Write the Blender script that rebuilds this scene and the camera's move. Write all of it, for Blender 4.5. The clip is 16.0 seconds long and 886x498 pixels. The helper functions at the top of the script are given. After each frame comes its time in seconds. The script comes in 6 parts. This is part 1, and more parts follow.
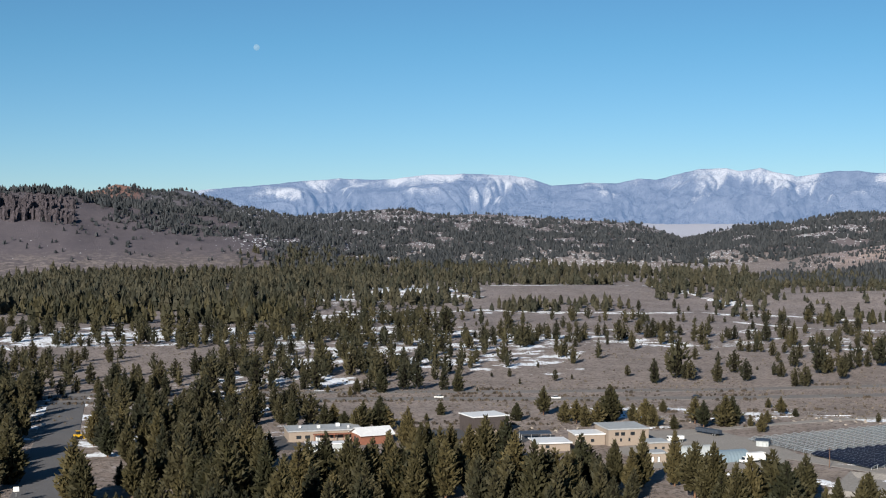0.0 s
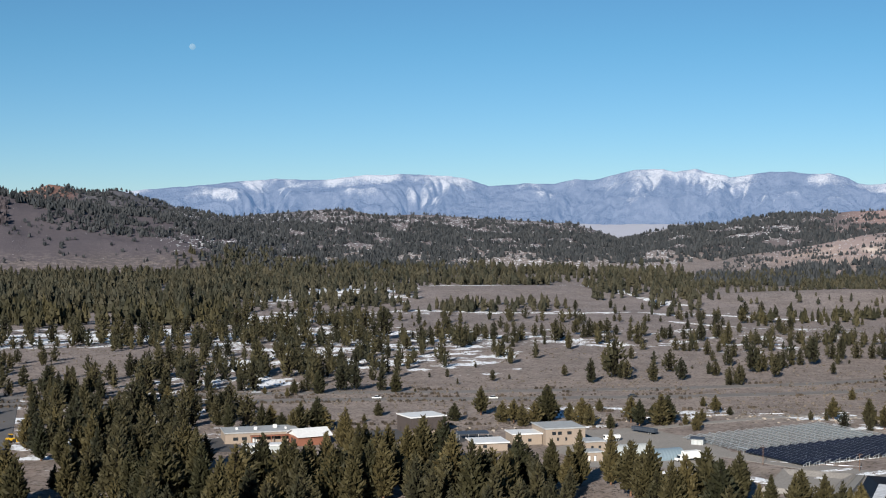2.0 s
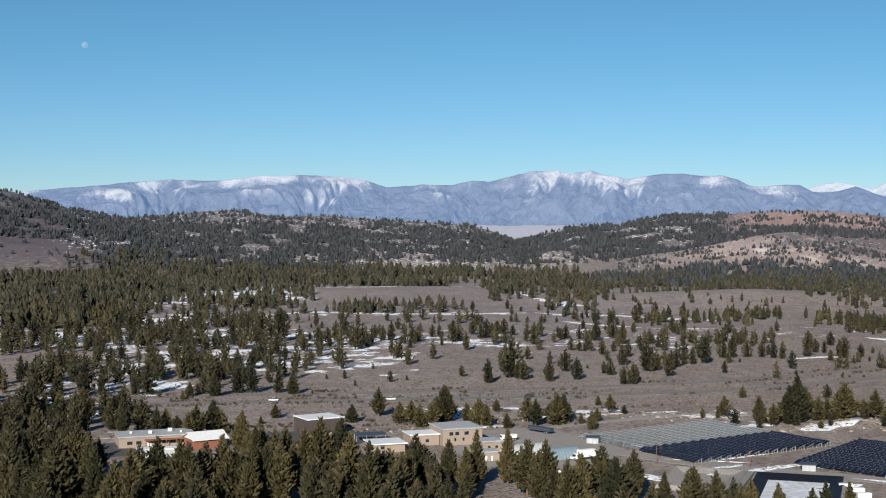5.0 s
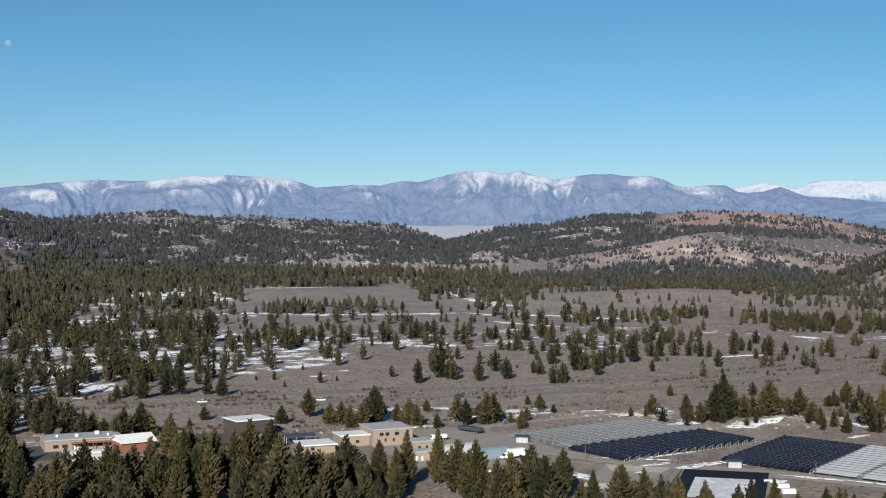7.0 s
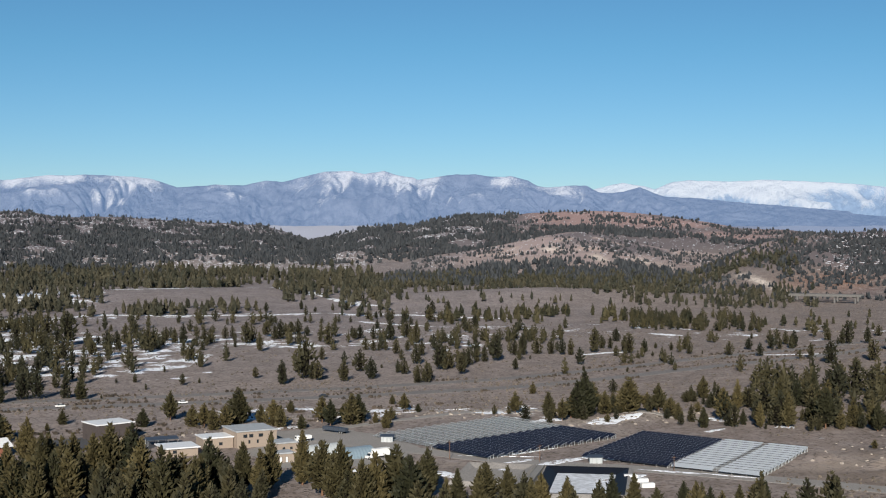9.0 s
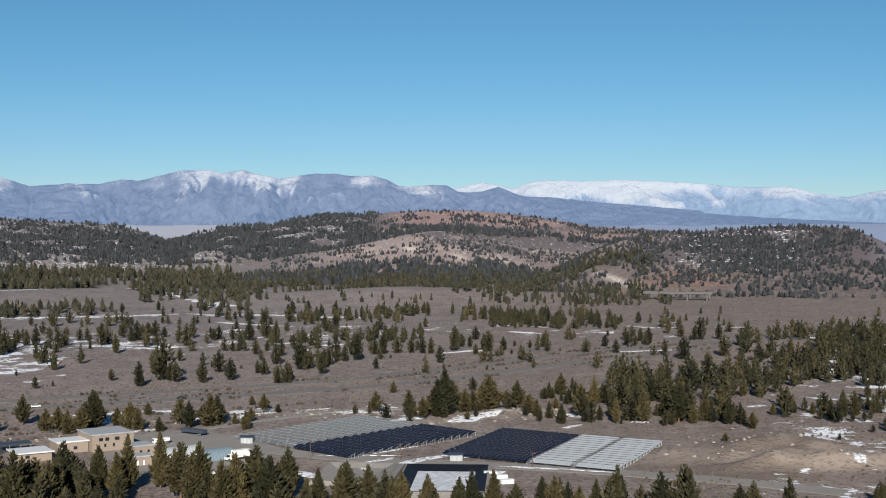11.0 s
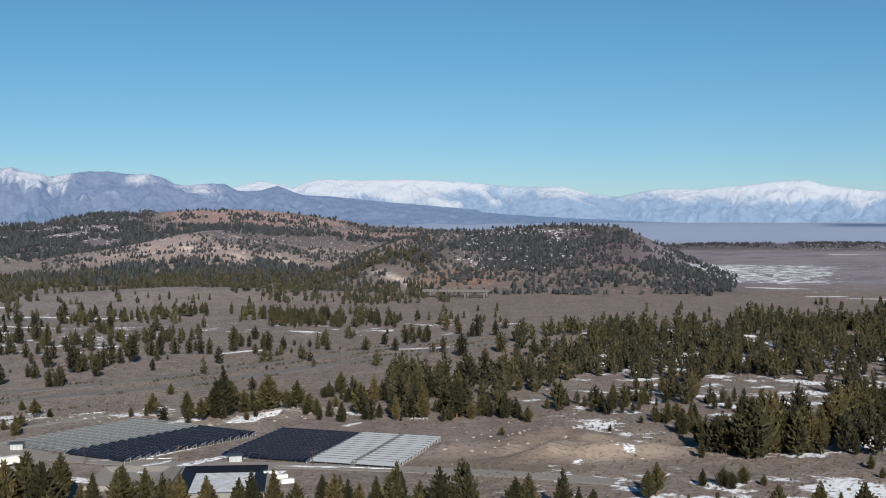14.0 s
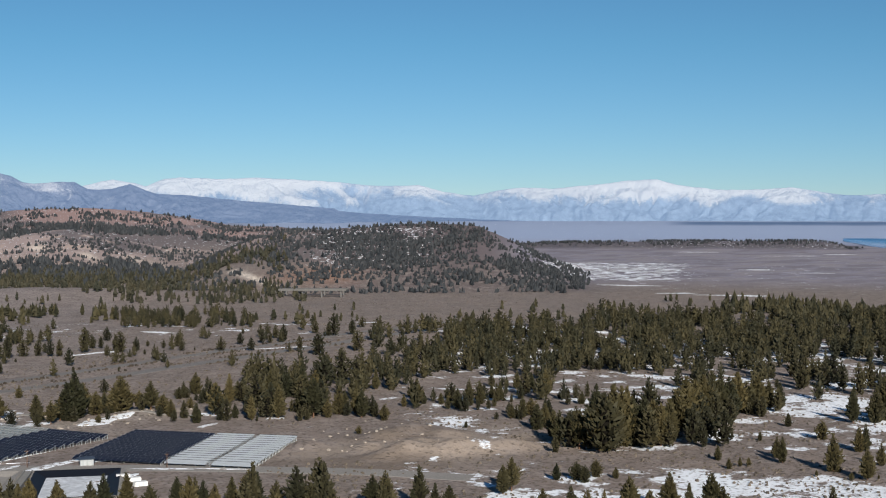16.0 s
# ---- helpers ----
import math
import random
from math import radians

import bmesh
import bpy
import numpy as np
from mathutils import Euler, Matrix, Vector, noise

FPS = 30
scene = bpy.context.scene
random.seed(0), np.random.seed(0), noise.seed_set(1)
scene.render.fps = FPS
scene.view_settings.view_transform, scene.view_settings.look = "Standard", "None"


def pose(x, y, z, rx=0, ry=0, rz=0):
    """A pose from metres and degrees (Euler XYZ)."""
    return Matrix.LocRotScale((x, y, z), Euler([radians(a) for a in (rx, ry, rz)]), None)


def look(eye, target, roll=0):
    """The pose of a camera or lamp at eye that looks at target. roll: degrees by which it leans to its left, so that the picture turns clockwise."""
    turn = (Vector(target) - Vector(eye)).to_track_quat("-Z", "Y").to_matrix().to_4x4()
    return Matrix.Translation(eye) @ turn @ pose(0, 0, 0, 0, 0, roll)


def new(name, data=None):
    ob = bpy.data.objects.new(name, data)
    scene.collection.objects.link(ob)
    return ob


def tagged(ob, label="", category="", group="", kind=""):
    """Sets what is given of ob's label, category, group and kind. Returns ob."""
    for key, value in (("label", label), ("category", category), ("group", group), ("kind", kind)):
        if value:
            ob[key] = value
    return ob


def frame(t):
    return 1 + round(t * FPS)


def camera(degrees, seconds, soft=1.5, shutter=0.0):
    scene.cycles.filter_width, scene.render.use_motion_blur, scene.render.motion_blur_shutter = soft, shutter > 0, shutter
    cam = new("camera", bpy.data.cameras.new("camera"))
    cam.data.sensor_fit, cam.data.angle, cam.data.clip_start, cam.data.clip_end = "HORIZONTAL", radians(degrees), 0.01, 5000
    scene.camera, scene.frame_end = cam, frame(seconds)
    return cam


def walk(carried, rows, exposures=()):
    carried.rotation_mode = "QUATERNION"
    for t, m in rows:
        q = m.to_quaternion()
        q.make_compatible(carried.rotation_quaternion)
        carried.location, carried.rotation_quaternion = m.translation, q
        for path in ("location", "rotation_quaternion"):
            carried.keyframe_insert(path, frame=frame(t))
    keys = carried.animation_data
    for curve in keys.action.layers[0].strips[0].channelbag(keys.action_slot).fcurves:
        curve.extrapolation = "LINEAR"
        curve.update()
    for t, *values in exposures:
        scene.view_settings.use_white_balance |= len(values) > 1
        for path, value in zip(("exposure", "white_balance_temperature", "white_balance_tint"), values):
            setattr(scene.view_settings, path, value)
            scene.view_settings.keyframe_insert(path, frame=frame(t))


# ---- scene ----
cam = camera(35.75, 16.0, soft=1.1)
EYE = 90.0
# seconds, east, north, up from the first eye, then yaw, pitch, roll in degrees: a drone that hovers and turns
ROWS = [
    (0.0, 0.00, 0.00, 0.00, 0.000, -1.568, 0.003),
    (0.5, 0.03, -0.06, 0.02, -0.514, -1.563, 0.016),
    (1.0, 0.05, -0.12, 0.03, -1.169, -1.566, 0.018),
    (1.5, 0.08, -0.19, 0.04, -1.886, -1.555, 0.001),
    (2.0, 0.09, -0.27, 0.06, -2.599, -1.551, 0.007),
    (2.5, 0.11, -0.35, 0.07, -3.302, -1.545, -0.036),
    (3.0, 0.12, -0.44, 0.08, -3.992, -1.535, -0.026),
    (3.5, 0.13, -0.53, 0.09, -4.697, -1.535, -0.015),
    (4.0, 0.13, -0.63, 0.10, -5.418, -1.527, -0.023),
    (6.5, 0.09, -1.21, 0.13, -9.049, -1.483, 0.007),
    (7.0, 0.07, -1.34, 0.14, -9.797, -1.486, 0.014),
    (7.5, 0.05, -1.48, 0.14, -10.781, -1.481, 0.000),
    (8.0, 0.02, -1.63, 0.14, -12.271, -1.490, 0.047),
    (8.5, -0.01, -1.78, 0.14, -13.848, -1.493, 0.010),
    (9.0, -0.04, -1.94, 0.14, -15.454, -1.489, 0.032),
    (11.5, -0.26, -2.81, 0.12, -22.675, -1.515, 0.004),
    (12.0, -0.32, -3.00, 0.12, -24.109, -1.506, -0.014),
    (12.5, -0.38, -3.20, 0.11, -25.603, -1.512, -0.017),
    (13.0, -0.44, -3.40, 0.10, -27.148, -1.525, -0.043),
    (13.5, -0.51, -3.61, 0.09, -28.829, -1.549, -0.017),
    (14.0, -0.58, -3.82, 0.08, -30.437, -1.560, -0.010),
    (14.5, -0.65, -4.04, 0.07, -32.102, -1.574, 0.002),
    (15.0, -0.73, -4.27, 0.06, -33.735, -1.583, 0.002),
    (15.5, -0.81, -4.50, 0.05, -35.297, -1.599, 0.011),
    (16.0, -0.90, -4.74, 0.03, -36.407, -1.611, 0.014),
]
walk(cam, [(t, pose(x, y, EYE + z, 90 + pitch, roll, yaw)) for t, x, y, z, yaw, pitch, roll in ROWS], exposures=[(0.0, 0.60), (4.0, 0.56), (9.0, 0.45), (12.0, 0.39), (16.0, 0.37)])

# ---- light ----
SUN_BEARING, SUN_HEIGHT = 158.0, 24.0        # degrees to the left of north, degrees up
sun_way = Vector((-math.sin(radians(SUN_BEARING)) * math.cos(radians(SUN_HEIGHT)),
                  math.cos(radians(SUN_BEARING)) * math.cos(radians(SUN_HEIGHT)), math.sin(radians(SUN_HEIGHT))))
sun = new("sun", bpy.data.lights.new("sun", "SUN"))
sun.data.energy, sun.data.angle, sun.data.color = 5.0, radians(0.5), (1.0, 0.935, 0.84)
sun.matrix_world = look(sun_way * 100, (0, 0, 0))
world = bpy.data.worlds.new("sky")
scene.world = world
world.use_nodes = True
sky = world.node_tree.nodes.new("ShaderNodeTexSky")
sky.sky_type, sky.sun_disc = "NISHITA", False
sky.sun_elevation, sky.sun_rotation = radians(SUN_HEIGHT), radians(-SUN_BEARING)
sky.altitude, sky.air_density, sky.dust_density, sky.ozone_density = 3000, 1.0, 0.0, 2.0
back = world.node_tree.nodes["Background"]
back.inputs["Strength"].default_value = 0.057
# the thin, dry mountain air leaves little red in the sky
air = world.node_tree.nodes.new("ShaderNodeMix")
air.data_type, air.blend_type = "RGBA", "MULTIPLY"
air.inputs[0].default_value = 1.0
direction = world.node_tree.nodes.new("ShaderNodeTexCoord")
height = world.node_tree.nodes.new("ShaderNodeSeparateXYZ")
world.node_tree.links.new(direction.outputs["Generated"], height.inputs[0])
paler = world.node_tree.nodes.new("ShaderNodeValToRGB")
paler.color_ramp.elements[0].position, paler.color_ramp.elements[0].color = 0.0, (0.60, 0.772, 0.975, 1.0)
paler.color_ramp.elements[1].position, paler.color_ramp.elements[1].color = 0.12, (0.500, 0.855, 0.972, 1.0)
world.node_tree.links.new(height.outputs[2], paler.inputs[0])
world.node_tree.links.new(paler.outputs[0], air.inputs[7])
world.node_tree.links.new(sky.outputs[0], air.inputs[6])
world.node_tree.links.new(air.outputs[2], back.inputs["Color"])

# ---- materials ----
def material(name, rough=0.9, metal=0.0, spec=0.3):
    m = bpy.data.materials.new(name)
    m.use_nodes = True
    t = m.node_tree
    b = t.nodes["Principled BSDF"]
    b.inputs["Roughness"].default_value, b.inputs["Metallic"].default_value = rough, metal
    b.inputs["Specular IOR Level"].default_value = spec
    return m, t, b


def node(t, kind, **given):
    n = t.nodes.new("ShaderNode" + kind)
    for key, value in given.items():
        if key == "blend":
            n.blend_type = value
        elif key == "data":
            n.data_type = value
        elif key == "operation":
            n.operation = value
        elif key == "attribute":
            n.attribute_name = value
        elif key == "feature":
            n.feature = value
    return n


def noise_node(t, scale, detail=4.0, rough=0.55, stretch=None):
    geo = t.nodes.new("ShaderNodeNewGeometry")
    n = t.nodes.new("ShaderNodeTexNoise")
    n.inputs["Scale"].default_value, n.inputs["Detail"].default_value, n.inputs["Roughness"].default_value = scale, detail, rough
    if stretch:
        mp = t.nodes.new("ShaderNodeMapping")
        mp.inputs["Scale"].default_value = stretch
        t.links.new(geo.outputs["Position"], mp.inputs["Vector"])
        t.links.new(mp.outputs[0], n.inputs["Vector"])
    else:
        t.links.new(geo.outputs["Position"], n.inputs["Vector"])
    return n.outputs["Fac"]


def span(t, value, a, b, lo=0.0, hi=1.0, soft=True):
    n = t.nodes.new("ShaderNodeMapRange")
    n.interpolation_type = "SMOOTHSTEP" if soft else "LINEAR"
    for key, v in (("From Min", a), ("From Max", b), ("To Min", lo), ("To Max", hi)):
        n.inputs[key].default_value = v
    t.links.new(value, n.inputs["Value"])
    return n.outputs["Result"]


def mixed(t, fac, a, b, blend="MIX"):
    n = t.nodes.new("ShaderNodeMix")
    n.data_type, n.blend_type = "RGBA", blend
    for key, v in (("Factor", fac), ("A", a), ("B", b)):
        socket = [s for s in n.inputs if s.name == key and s.type == ("VALUE" if key == "Factor" else "RGBA")][0]
        if isinstance(v, (int, float)):
            socket.default_value = v
        elif isinstance(v, tuple):
            socket.default_value = (*v, 1.0)
        else:
            t.links.new(v, socket)
    return [s for s in n.outputs if s.type == "RGBA"][0]


def maths(t, operation, a, b=0.0):
    n = t.nodes.new("ShaderNodeMath")
    n.operation = operation
    for socket, v in zip(n.inputs, (a, b)):
        if isinstance(v, (int, float)):
            socket.default_value = v
        else:
            t.links.new(v, socket)
    return n.outputs[0]


def bumped(t, b, height, strength, distance):
    n = t.nodes.new("ShaderNodeBump")
    n.inputs["Strength"].default_value, n.inputs["Distance"].default_value = strength, distance
    t.links.new(height, n.inputs["Height"])
    t.links.new(n.outputs[0], b.inputs["Normal"])


def plain(name, colour, rough=0.8, metal=0.0, spec=0.3, grain=8.0, spread=0.25, stain=0.4):
    """A painted, plastered or metal surface with grain and stains."""
    m, t, b = material(name, rough, metal, spec)
    dark = tuple(c * (1 - spread) for c in colour)
    light = tuple(min(1.0, c * (1 + spread * 0.5)) for c in colour)
    c1 = mixed(t, span(t, noise_node(t, grain), 0.3, 0.7), dark, light)
    c2 = mixed(t, span(t, noise_node(t, stain), 0.35, 0.75, 0.0, 0.5), c1, tuple(c * (1 - spread) for c in colour))
    t.links.new(c2, b.inputs["Base Color"])
    bumped(t, b, noise_node(t, grain * 3), 0.2, 0.02)
    return m


def needle_material(name, a, b2, per_tree):
    m, t, b = material(name, 0.75, 0.0, 0.25)
    if per_tree:
        info = t.nodes.new("ShaderNodeObjectInfo").outputs["Random"]
    else:
        info = node(t, "Attribute", attribute="tint").outputs["Fac"]
    c = mixed(t, info, a, b2)
    isl = t.nodes.new("ShaderNodeNewGeometry").outputs["Random Per Island"]
    c = mixed(t, span(t, isl, 0, 1, 0.68, 1.25, False), (0, 0, 0), c)
    t.links.new(c, b.inputs["Base Color"])
    return m


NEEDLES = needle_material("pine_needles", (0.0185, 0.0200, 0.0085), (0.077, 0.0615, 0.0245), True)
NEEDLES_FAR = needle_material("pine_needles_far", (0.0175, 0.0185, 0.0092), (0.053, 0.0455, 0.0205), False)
# back and hill needles are bluer: distance haze mixed into their colour
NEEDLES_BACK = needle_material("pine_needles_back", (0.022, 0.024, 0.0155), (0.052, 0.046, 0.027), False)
SHRUB_NEEDLES = needle_material("hazy_juniper_needles", (0.022, 0.027, 0.032), (0.043, 0.046, 0.050), False)
# near-black for crown cores: the shade in the gaps put into a colour
CROWN_SHADE = plain("crown_shade", (0.009, 0.008, 0.006), 0.95, spec=0.05, grain=2.0)
BARK = plain("bark", (0.16, 0.09, 0.055), 0.95, grain=3.0)

# the ground: tint with far haze in it, snow share and shrub share come with the sheet
GROUND, t, b = material("ground_soil", 0.95, 0.0, 0.1)
soil = node(t, "Attribute", attribute="soil").outputs["Color"]
cover = node(t, "Attribute", attribute="cover").outputs["Color"]
split = t.nodes.new("ShaderNodeSeparateColor")
t.links.new(cover, split.inputs[0])
fine = noise_node(t, 0.55, 5.0, 0.65)
broad = noise_node(t, 0.03, 4.0, 0.6)
wear = split.outputs[1]
c = mixed(t, maths(t, "MULTIPLY", span(t, broad, 0.35, 0.65, 0.0, 0.65), wear), soil, (0.150, 0.127, 0.119))
c = mixed(t, maths(t, "MULTIPLY", span(t, noise_node(t, 0.11, 5.0, 0.65), 0.45, 0.62, 0.0, 0.75), wear), c, (0.305, 0.264, 0.246))
c = mixed(t, maths(t, "MULTIPLY", span(t, noise_node(t, 0.30, 6.0, 0.7), 0.51, 0.64, 0.0, 0.8), wear), c, (0.085, 0.072, 0.068))
shrub = t.nodes.new("ShaderNodeTexVoronoi")
shrub.inputs["Scale"].default_value = 0.55
geo = t.nodes.new("ShaderNodeNewGeometry")
t.links.new(geo.outputs["Position"], shrub.inputs["Vector"])
dots = maths(t, "MULTIPLY", span(t, shrub.outputs["Distance"], 0.25, 0.55, 1.0, 0.0), span(t, fine, 0.4, 0.6))
c = mixed(t, maths(t, "MULTIPLY", dots, split.outputs[1]), c, (0.060, 0.053, 0.040))
near_flake = noise_node(t, 0.042, 8.0, 0.66)
far_flake = noise_node(t, 0.16, 3.0, 0.55)
flake = maths(t, "ADD", maths(t, "MULTIPLY", near_flake, maths(t, "SUBTRACT", 1.0, split.outputs[2])), maths(t, "MULTIPLY", far_flake, split.outputs[2]))
lie = maths(t, "ADD", flake, maths(t, "MULTIPLY", split.outputs[0], 0.5))
ragged_edge = maths(t, "MULTIPLY", maths(t, "SUBTRACT", noise_node(t, 0.5, 4.0, 0.7), 0.5), 0.10)
lie = maths(t, "ADD", lie, ragged_edge)
snow_mask = maths(t, "MULTIPLY", span(t, lie, 0.725, 0.765), maths(t, "SUBTRACT", 1.0, maths(t, "MULTIPLY", dots, 0.7)))
c = mixed(t, snow_mask, c, (0.80, 0.83, 0.88))
t.links.new(c, b.inputs["Base Color"])
bumped(t, b, maths(t, "ADD", fine, maths(t, "MULTIPLY", dots, 0.7)), 0.6, 0.5)


def range_material(name, rock, air, haze_glow, snow_colour, cut):
    """Rock and snow on a range far off, the blue haze before it put into emission and rock tint."""
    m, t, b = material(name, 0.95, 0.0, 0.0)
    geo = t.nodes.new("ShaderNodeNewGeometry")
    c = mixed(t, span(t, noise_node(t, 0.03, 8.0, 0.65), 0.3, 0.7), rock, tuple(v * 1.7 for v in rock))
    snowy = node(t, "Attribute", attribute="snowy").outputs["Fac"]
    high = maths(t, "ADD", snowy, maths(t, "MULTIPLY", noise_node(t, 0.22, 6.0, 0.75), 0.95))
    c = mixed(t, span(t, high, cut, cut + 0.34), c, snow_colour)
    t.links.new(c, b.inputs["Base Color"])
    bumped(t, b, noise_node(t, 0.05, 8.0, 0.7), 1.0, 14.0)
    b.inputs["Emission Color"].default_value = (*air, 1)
    b.inputs["Emission Strength"].default_value = haze_glow
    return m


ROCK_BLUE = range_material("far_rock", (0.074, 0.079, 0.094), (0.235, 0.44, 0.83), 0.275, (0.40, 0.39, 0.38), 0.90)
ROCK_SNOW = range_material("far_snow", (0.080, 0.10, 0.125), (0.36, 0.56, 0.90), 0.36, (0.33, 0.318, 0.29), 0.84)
ASPHALT = plain("asphalt", (0.075, 0.075, 0.08), 0.9, grain=2.0, stain=0.08)
HIGHWAY = plain("worn_asphalt", (0.178, 0.165, 0.158), 0.9, grain=1.0, stain=0.05)
FOREST_ROAD = plain("grey_asphalt", (0.125, 0.122, 0.125), 0.9, grain=2.0, stain=0.08)
GRAVEL = plain("gravel_yard", (0.262, 0.245, 0.228), 0.95, grain=1.5, stain=0.07)

# crest lines of the hills and ranges: (bearing in degrees to the left of north, height in metres)
HILL_CLIFF = [(-0.4, -4), (2.0, 16), (3.9, 36), (5.5, 56), (7.1, 70), (9.0, 82), (11.3, 95), (13.1, 105), (14.2, 114), (15.1, 122), (16.6, 125), (17.9, 125), (18.7, 125)]
HILL_REDTOP = [(3.4, 48), (5.3, 72), (6.7, 82), (8.5, 101), (9.7, 118), (10.6, 134), (11.0, 135), (11.7, 129), (12.6, 141), (13.4, 148), (13.9, 136), (15.1, 124), (16.6, 116)]
HILL_MID = [(-10.6, 16), (-9.7, 37), (-8.8, 53), (-7.9, 66), (-6.0, 70), (-4.1, 76), (-2.7, 82), (-1.6, 84), (0.1, 83), (1.5, 96), (2.2, 96), (4.3, 89), (5.7, 82), (7.1, 66), (8.5, 59)]
HILL_RED = [(-33.2, 8), (-31.9, 32), (-31.0, 46), (-29.7, 55), (-27.7, 58), (-26.3, 73), (-24.7, 84), (-23.6, 90), (-21.9, 96), (-20.5, 94), (-19.0, 90), (-17.2, 85), (-16.2, 84), (-15.1, 76), (-14.2, 65), (-13.1, 63), (-12.4, 63), (-11.5, 51), (-10.6, 37), (-9.7, 28), (-8.6, 13)]
HILL_PALE = [(-33.2, -23), (-31.4, 3), (-29.7, 18), (-27.4, 23), (-24.7, 31), (-22.9, 46), (-21.9, 58), (-21.0, 60), (-20.3, 58), (-19.0, 47), (-17.0, 32), (-14.9, 19)]
HILL_CONE = [(-44.0, -19), (-43.1, -9), (-42.4, 0), (-41.5, 14), (-40.5, 27), (-39.6, 43), (-38.7, 57), (-38.0, 67), (-36.8, 70), (-35.8, 72), (-34.4, 69), (-33.2, 66), (-32.1, 64), (-30.3, 62), (-28.4, 48)]
MESA = [(-53.5, -15), (-53.1, -7), (-52.6, 9), (-51.7, 18), (-50.6, 18), (-47.3, 16), (-42.6, 13), (-39.5, 10), (-38.0, 3), (-36.3, -17)]
RANGE_BLUE_EAST = [(-43.8, 42), (-41.5, 48), (-38.9, 57), (-36.8, 65), (-34.4, 74), (-32.1, 88), (-31.9, 96), (-29.7, 111), (-27.4, 128), (-26.3, 137), (-24.7, 145), (-24.2, 156), (-23.6, 177), (-22.9, 160), (-22.3, 157), (-21.9, 161), (-21.4, 183), (-20.5, 182), (-19.9, 176), (-19.4, 182), (-19.0, 199), (-18.3, 214), (-17.9, 212), (-17.5, 212), (-16.8, 220), (-16.0, 220), (-15.3, 213)]
RANGE_BLUE_WEST = [(-14.4, 202), (-14.2, 210), (-13.5, 218), (-13.0, 232), (-12.2, 222), (-11.7, 231), (-10.6, 230), (-9.7, 212), (-8.8, 194), (-8.1, 199), (-7.2, 183), (-6.2, 185), (-5.3, 181), (-4.5, 176), (-3.9, 193), (-3.4, 204), (-2.7, 210), (-1.1, 216), (0.8, 212), (2.0, 198), (2.9, 195), (4.3, 200), (5.5, 194), (6.9, 181), (9.0, 167), (10.3, 158), (12.4, 135)]
RANGE_SNOW = [(-56.0, 132), (-54.3, 144), (-52.8, 141), (-51.5, 157), (-50.6, 169), (-49.7, 163), (-48.4, 160), (-47.5, 164), (-46.1, 178), (-45.3, 198), (-44.1, 194), (-43.3, 185), (-42.0, 175), (-41.0, 165), (-39.8, 171), (-38.7, 159), (-37.7, 141), (-36.5, 155), (-35.4, 180), (-34.4, 176), (-33.3, 179), (-32.1, 189), (-30.3, 199), (-28.6, 205), (-27.4, 200), (-25.6, 204), (-24.9, 198), (-24.2, 172), (-23.8, 183), (-22.9, 197), (-21.9, 177), (-20.7, 144)]
# ---- the lie of the land ----
def lattice(ix, iy, seed):
    n = (ix.astype(np.int64) * 374761393 + iy.astype(np.int64) * 668265263 + seed * 974634777) & 0xFFFFFFFF
    n = ((n ^ (n >> 13)) * 1274126177) & 0xFFFFFFFF
    return ((n ^ (n >> 16)) & 0xFFFF) / 65535.0


def waves(x, y, seed=0):
    """Smooth value noise, 0 to 1."""
    x, y = np.asarray(x, float), np.asarray(y, float)
    ix, iy = np.floor(x), np.floor(y)
    fx, fy = x - ix, y - iy
    fx, fy = fx * fx * (3 - 2 * fx), fy * fy * (3 - 2 * fy)
    a, b2 = lattice(ix, iy, seed), lattice(ix + 1, iy, seed)
    c2, d = lattice(ix, iy + 1, seed), lattice(ix + 1, iy + 1, seed)
    return (a * (1 - fx) + b2 * fx) * (1 - fy) + (c2 * (1 - fx) + d * fx) * fy


def fractal(x, y, seed=0, octaves=5, ridged=False):
    total, size, norm = 0.0, 1.0, 0.0
    for k in range(octaves):
        v = waves(x * 2.03 ** k + 17.3 * k, y * 2.03 ** k - 9.1 * k, seed + k)
        if ridged:
            v = 1 - np.abs(2 * v - 1)
        total, norm, size = total + v * size, norm + size, size * 0.5
    return total / norm


def smooth(a, b2, v):
    s = np.clip((v - a) / (b2 - a), 0, 1)
    return s * s * (3 - 2 * s)


def polar(x, y):
    return np.degrees(np.arctan2(-x, y)), np.hypot(x, y)


def spot(az, r):
    return -r * np.sin(np.radians(az)), r * np.cos(np.radians(az))


# crest table, distance, run of the near slope, run of the far slope, gully depth
HILLS = [(HILL_CLIFF, 2450, 480, 500, 10, 1), (HILL_REDTOP, 2900, 500, 300, 10, 2), (HILL_MID, 3000, 850, 300, 12, 3),
         (HILL_RED, 2900, 800, 300, 12, 4), (HILL_PALE, 2250, 420, 350, 8, 5), (HILL_CONE, 1950, 430, 450, 5, 6),
         (MESA, 3350, 90, 300, 2, 7)]


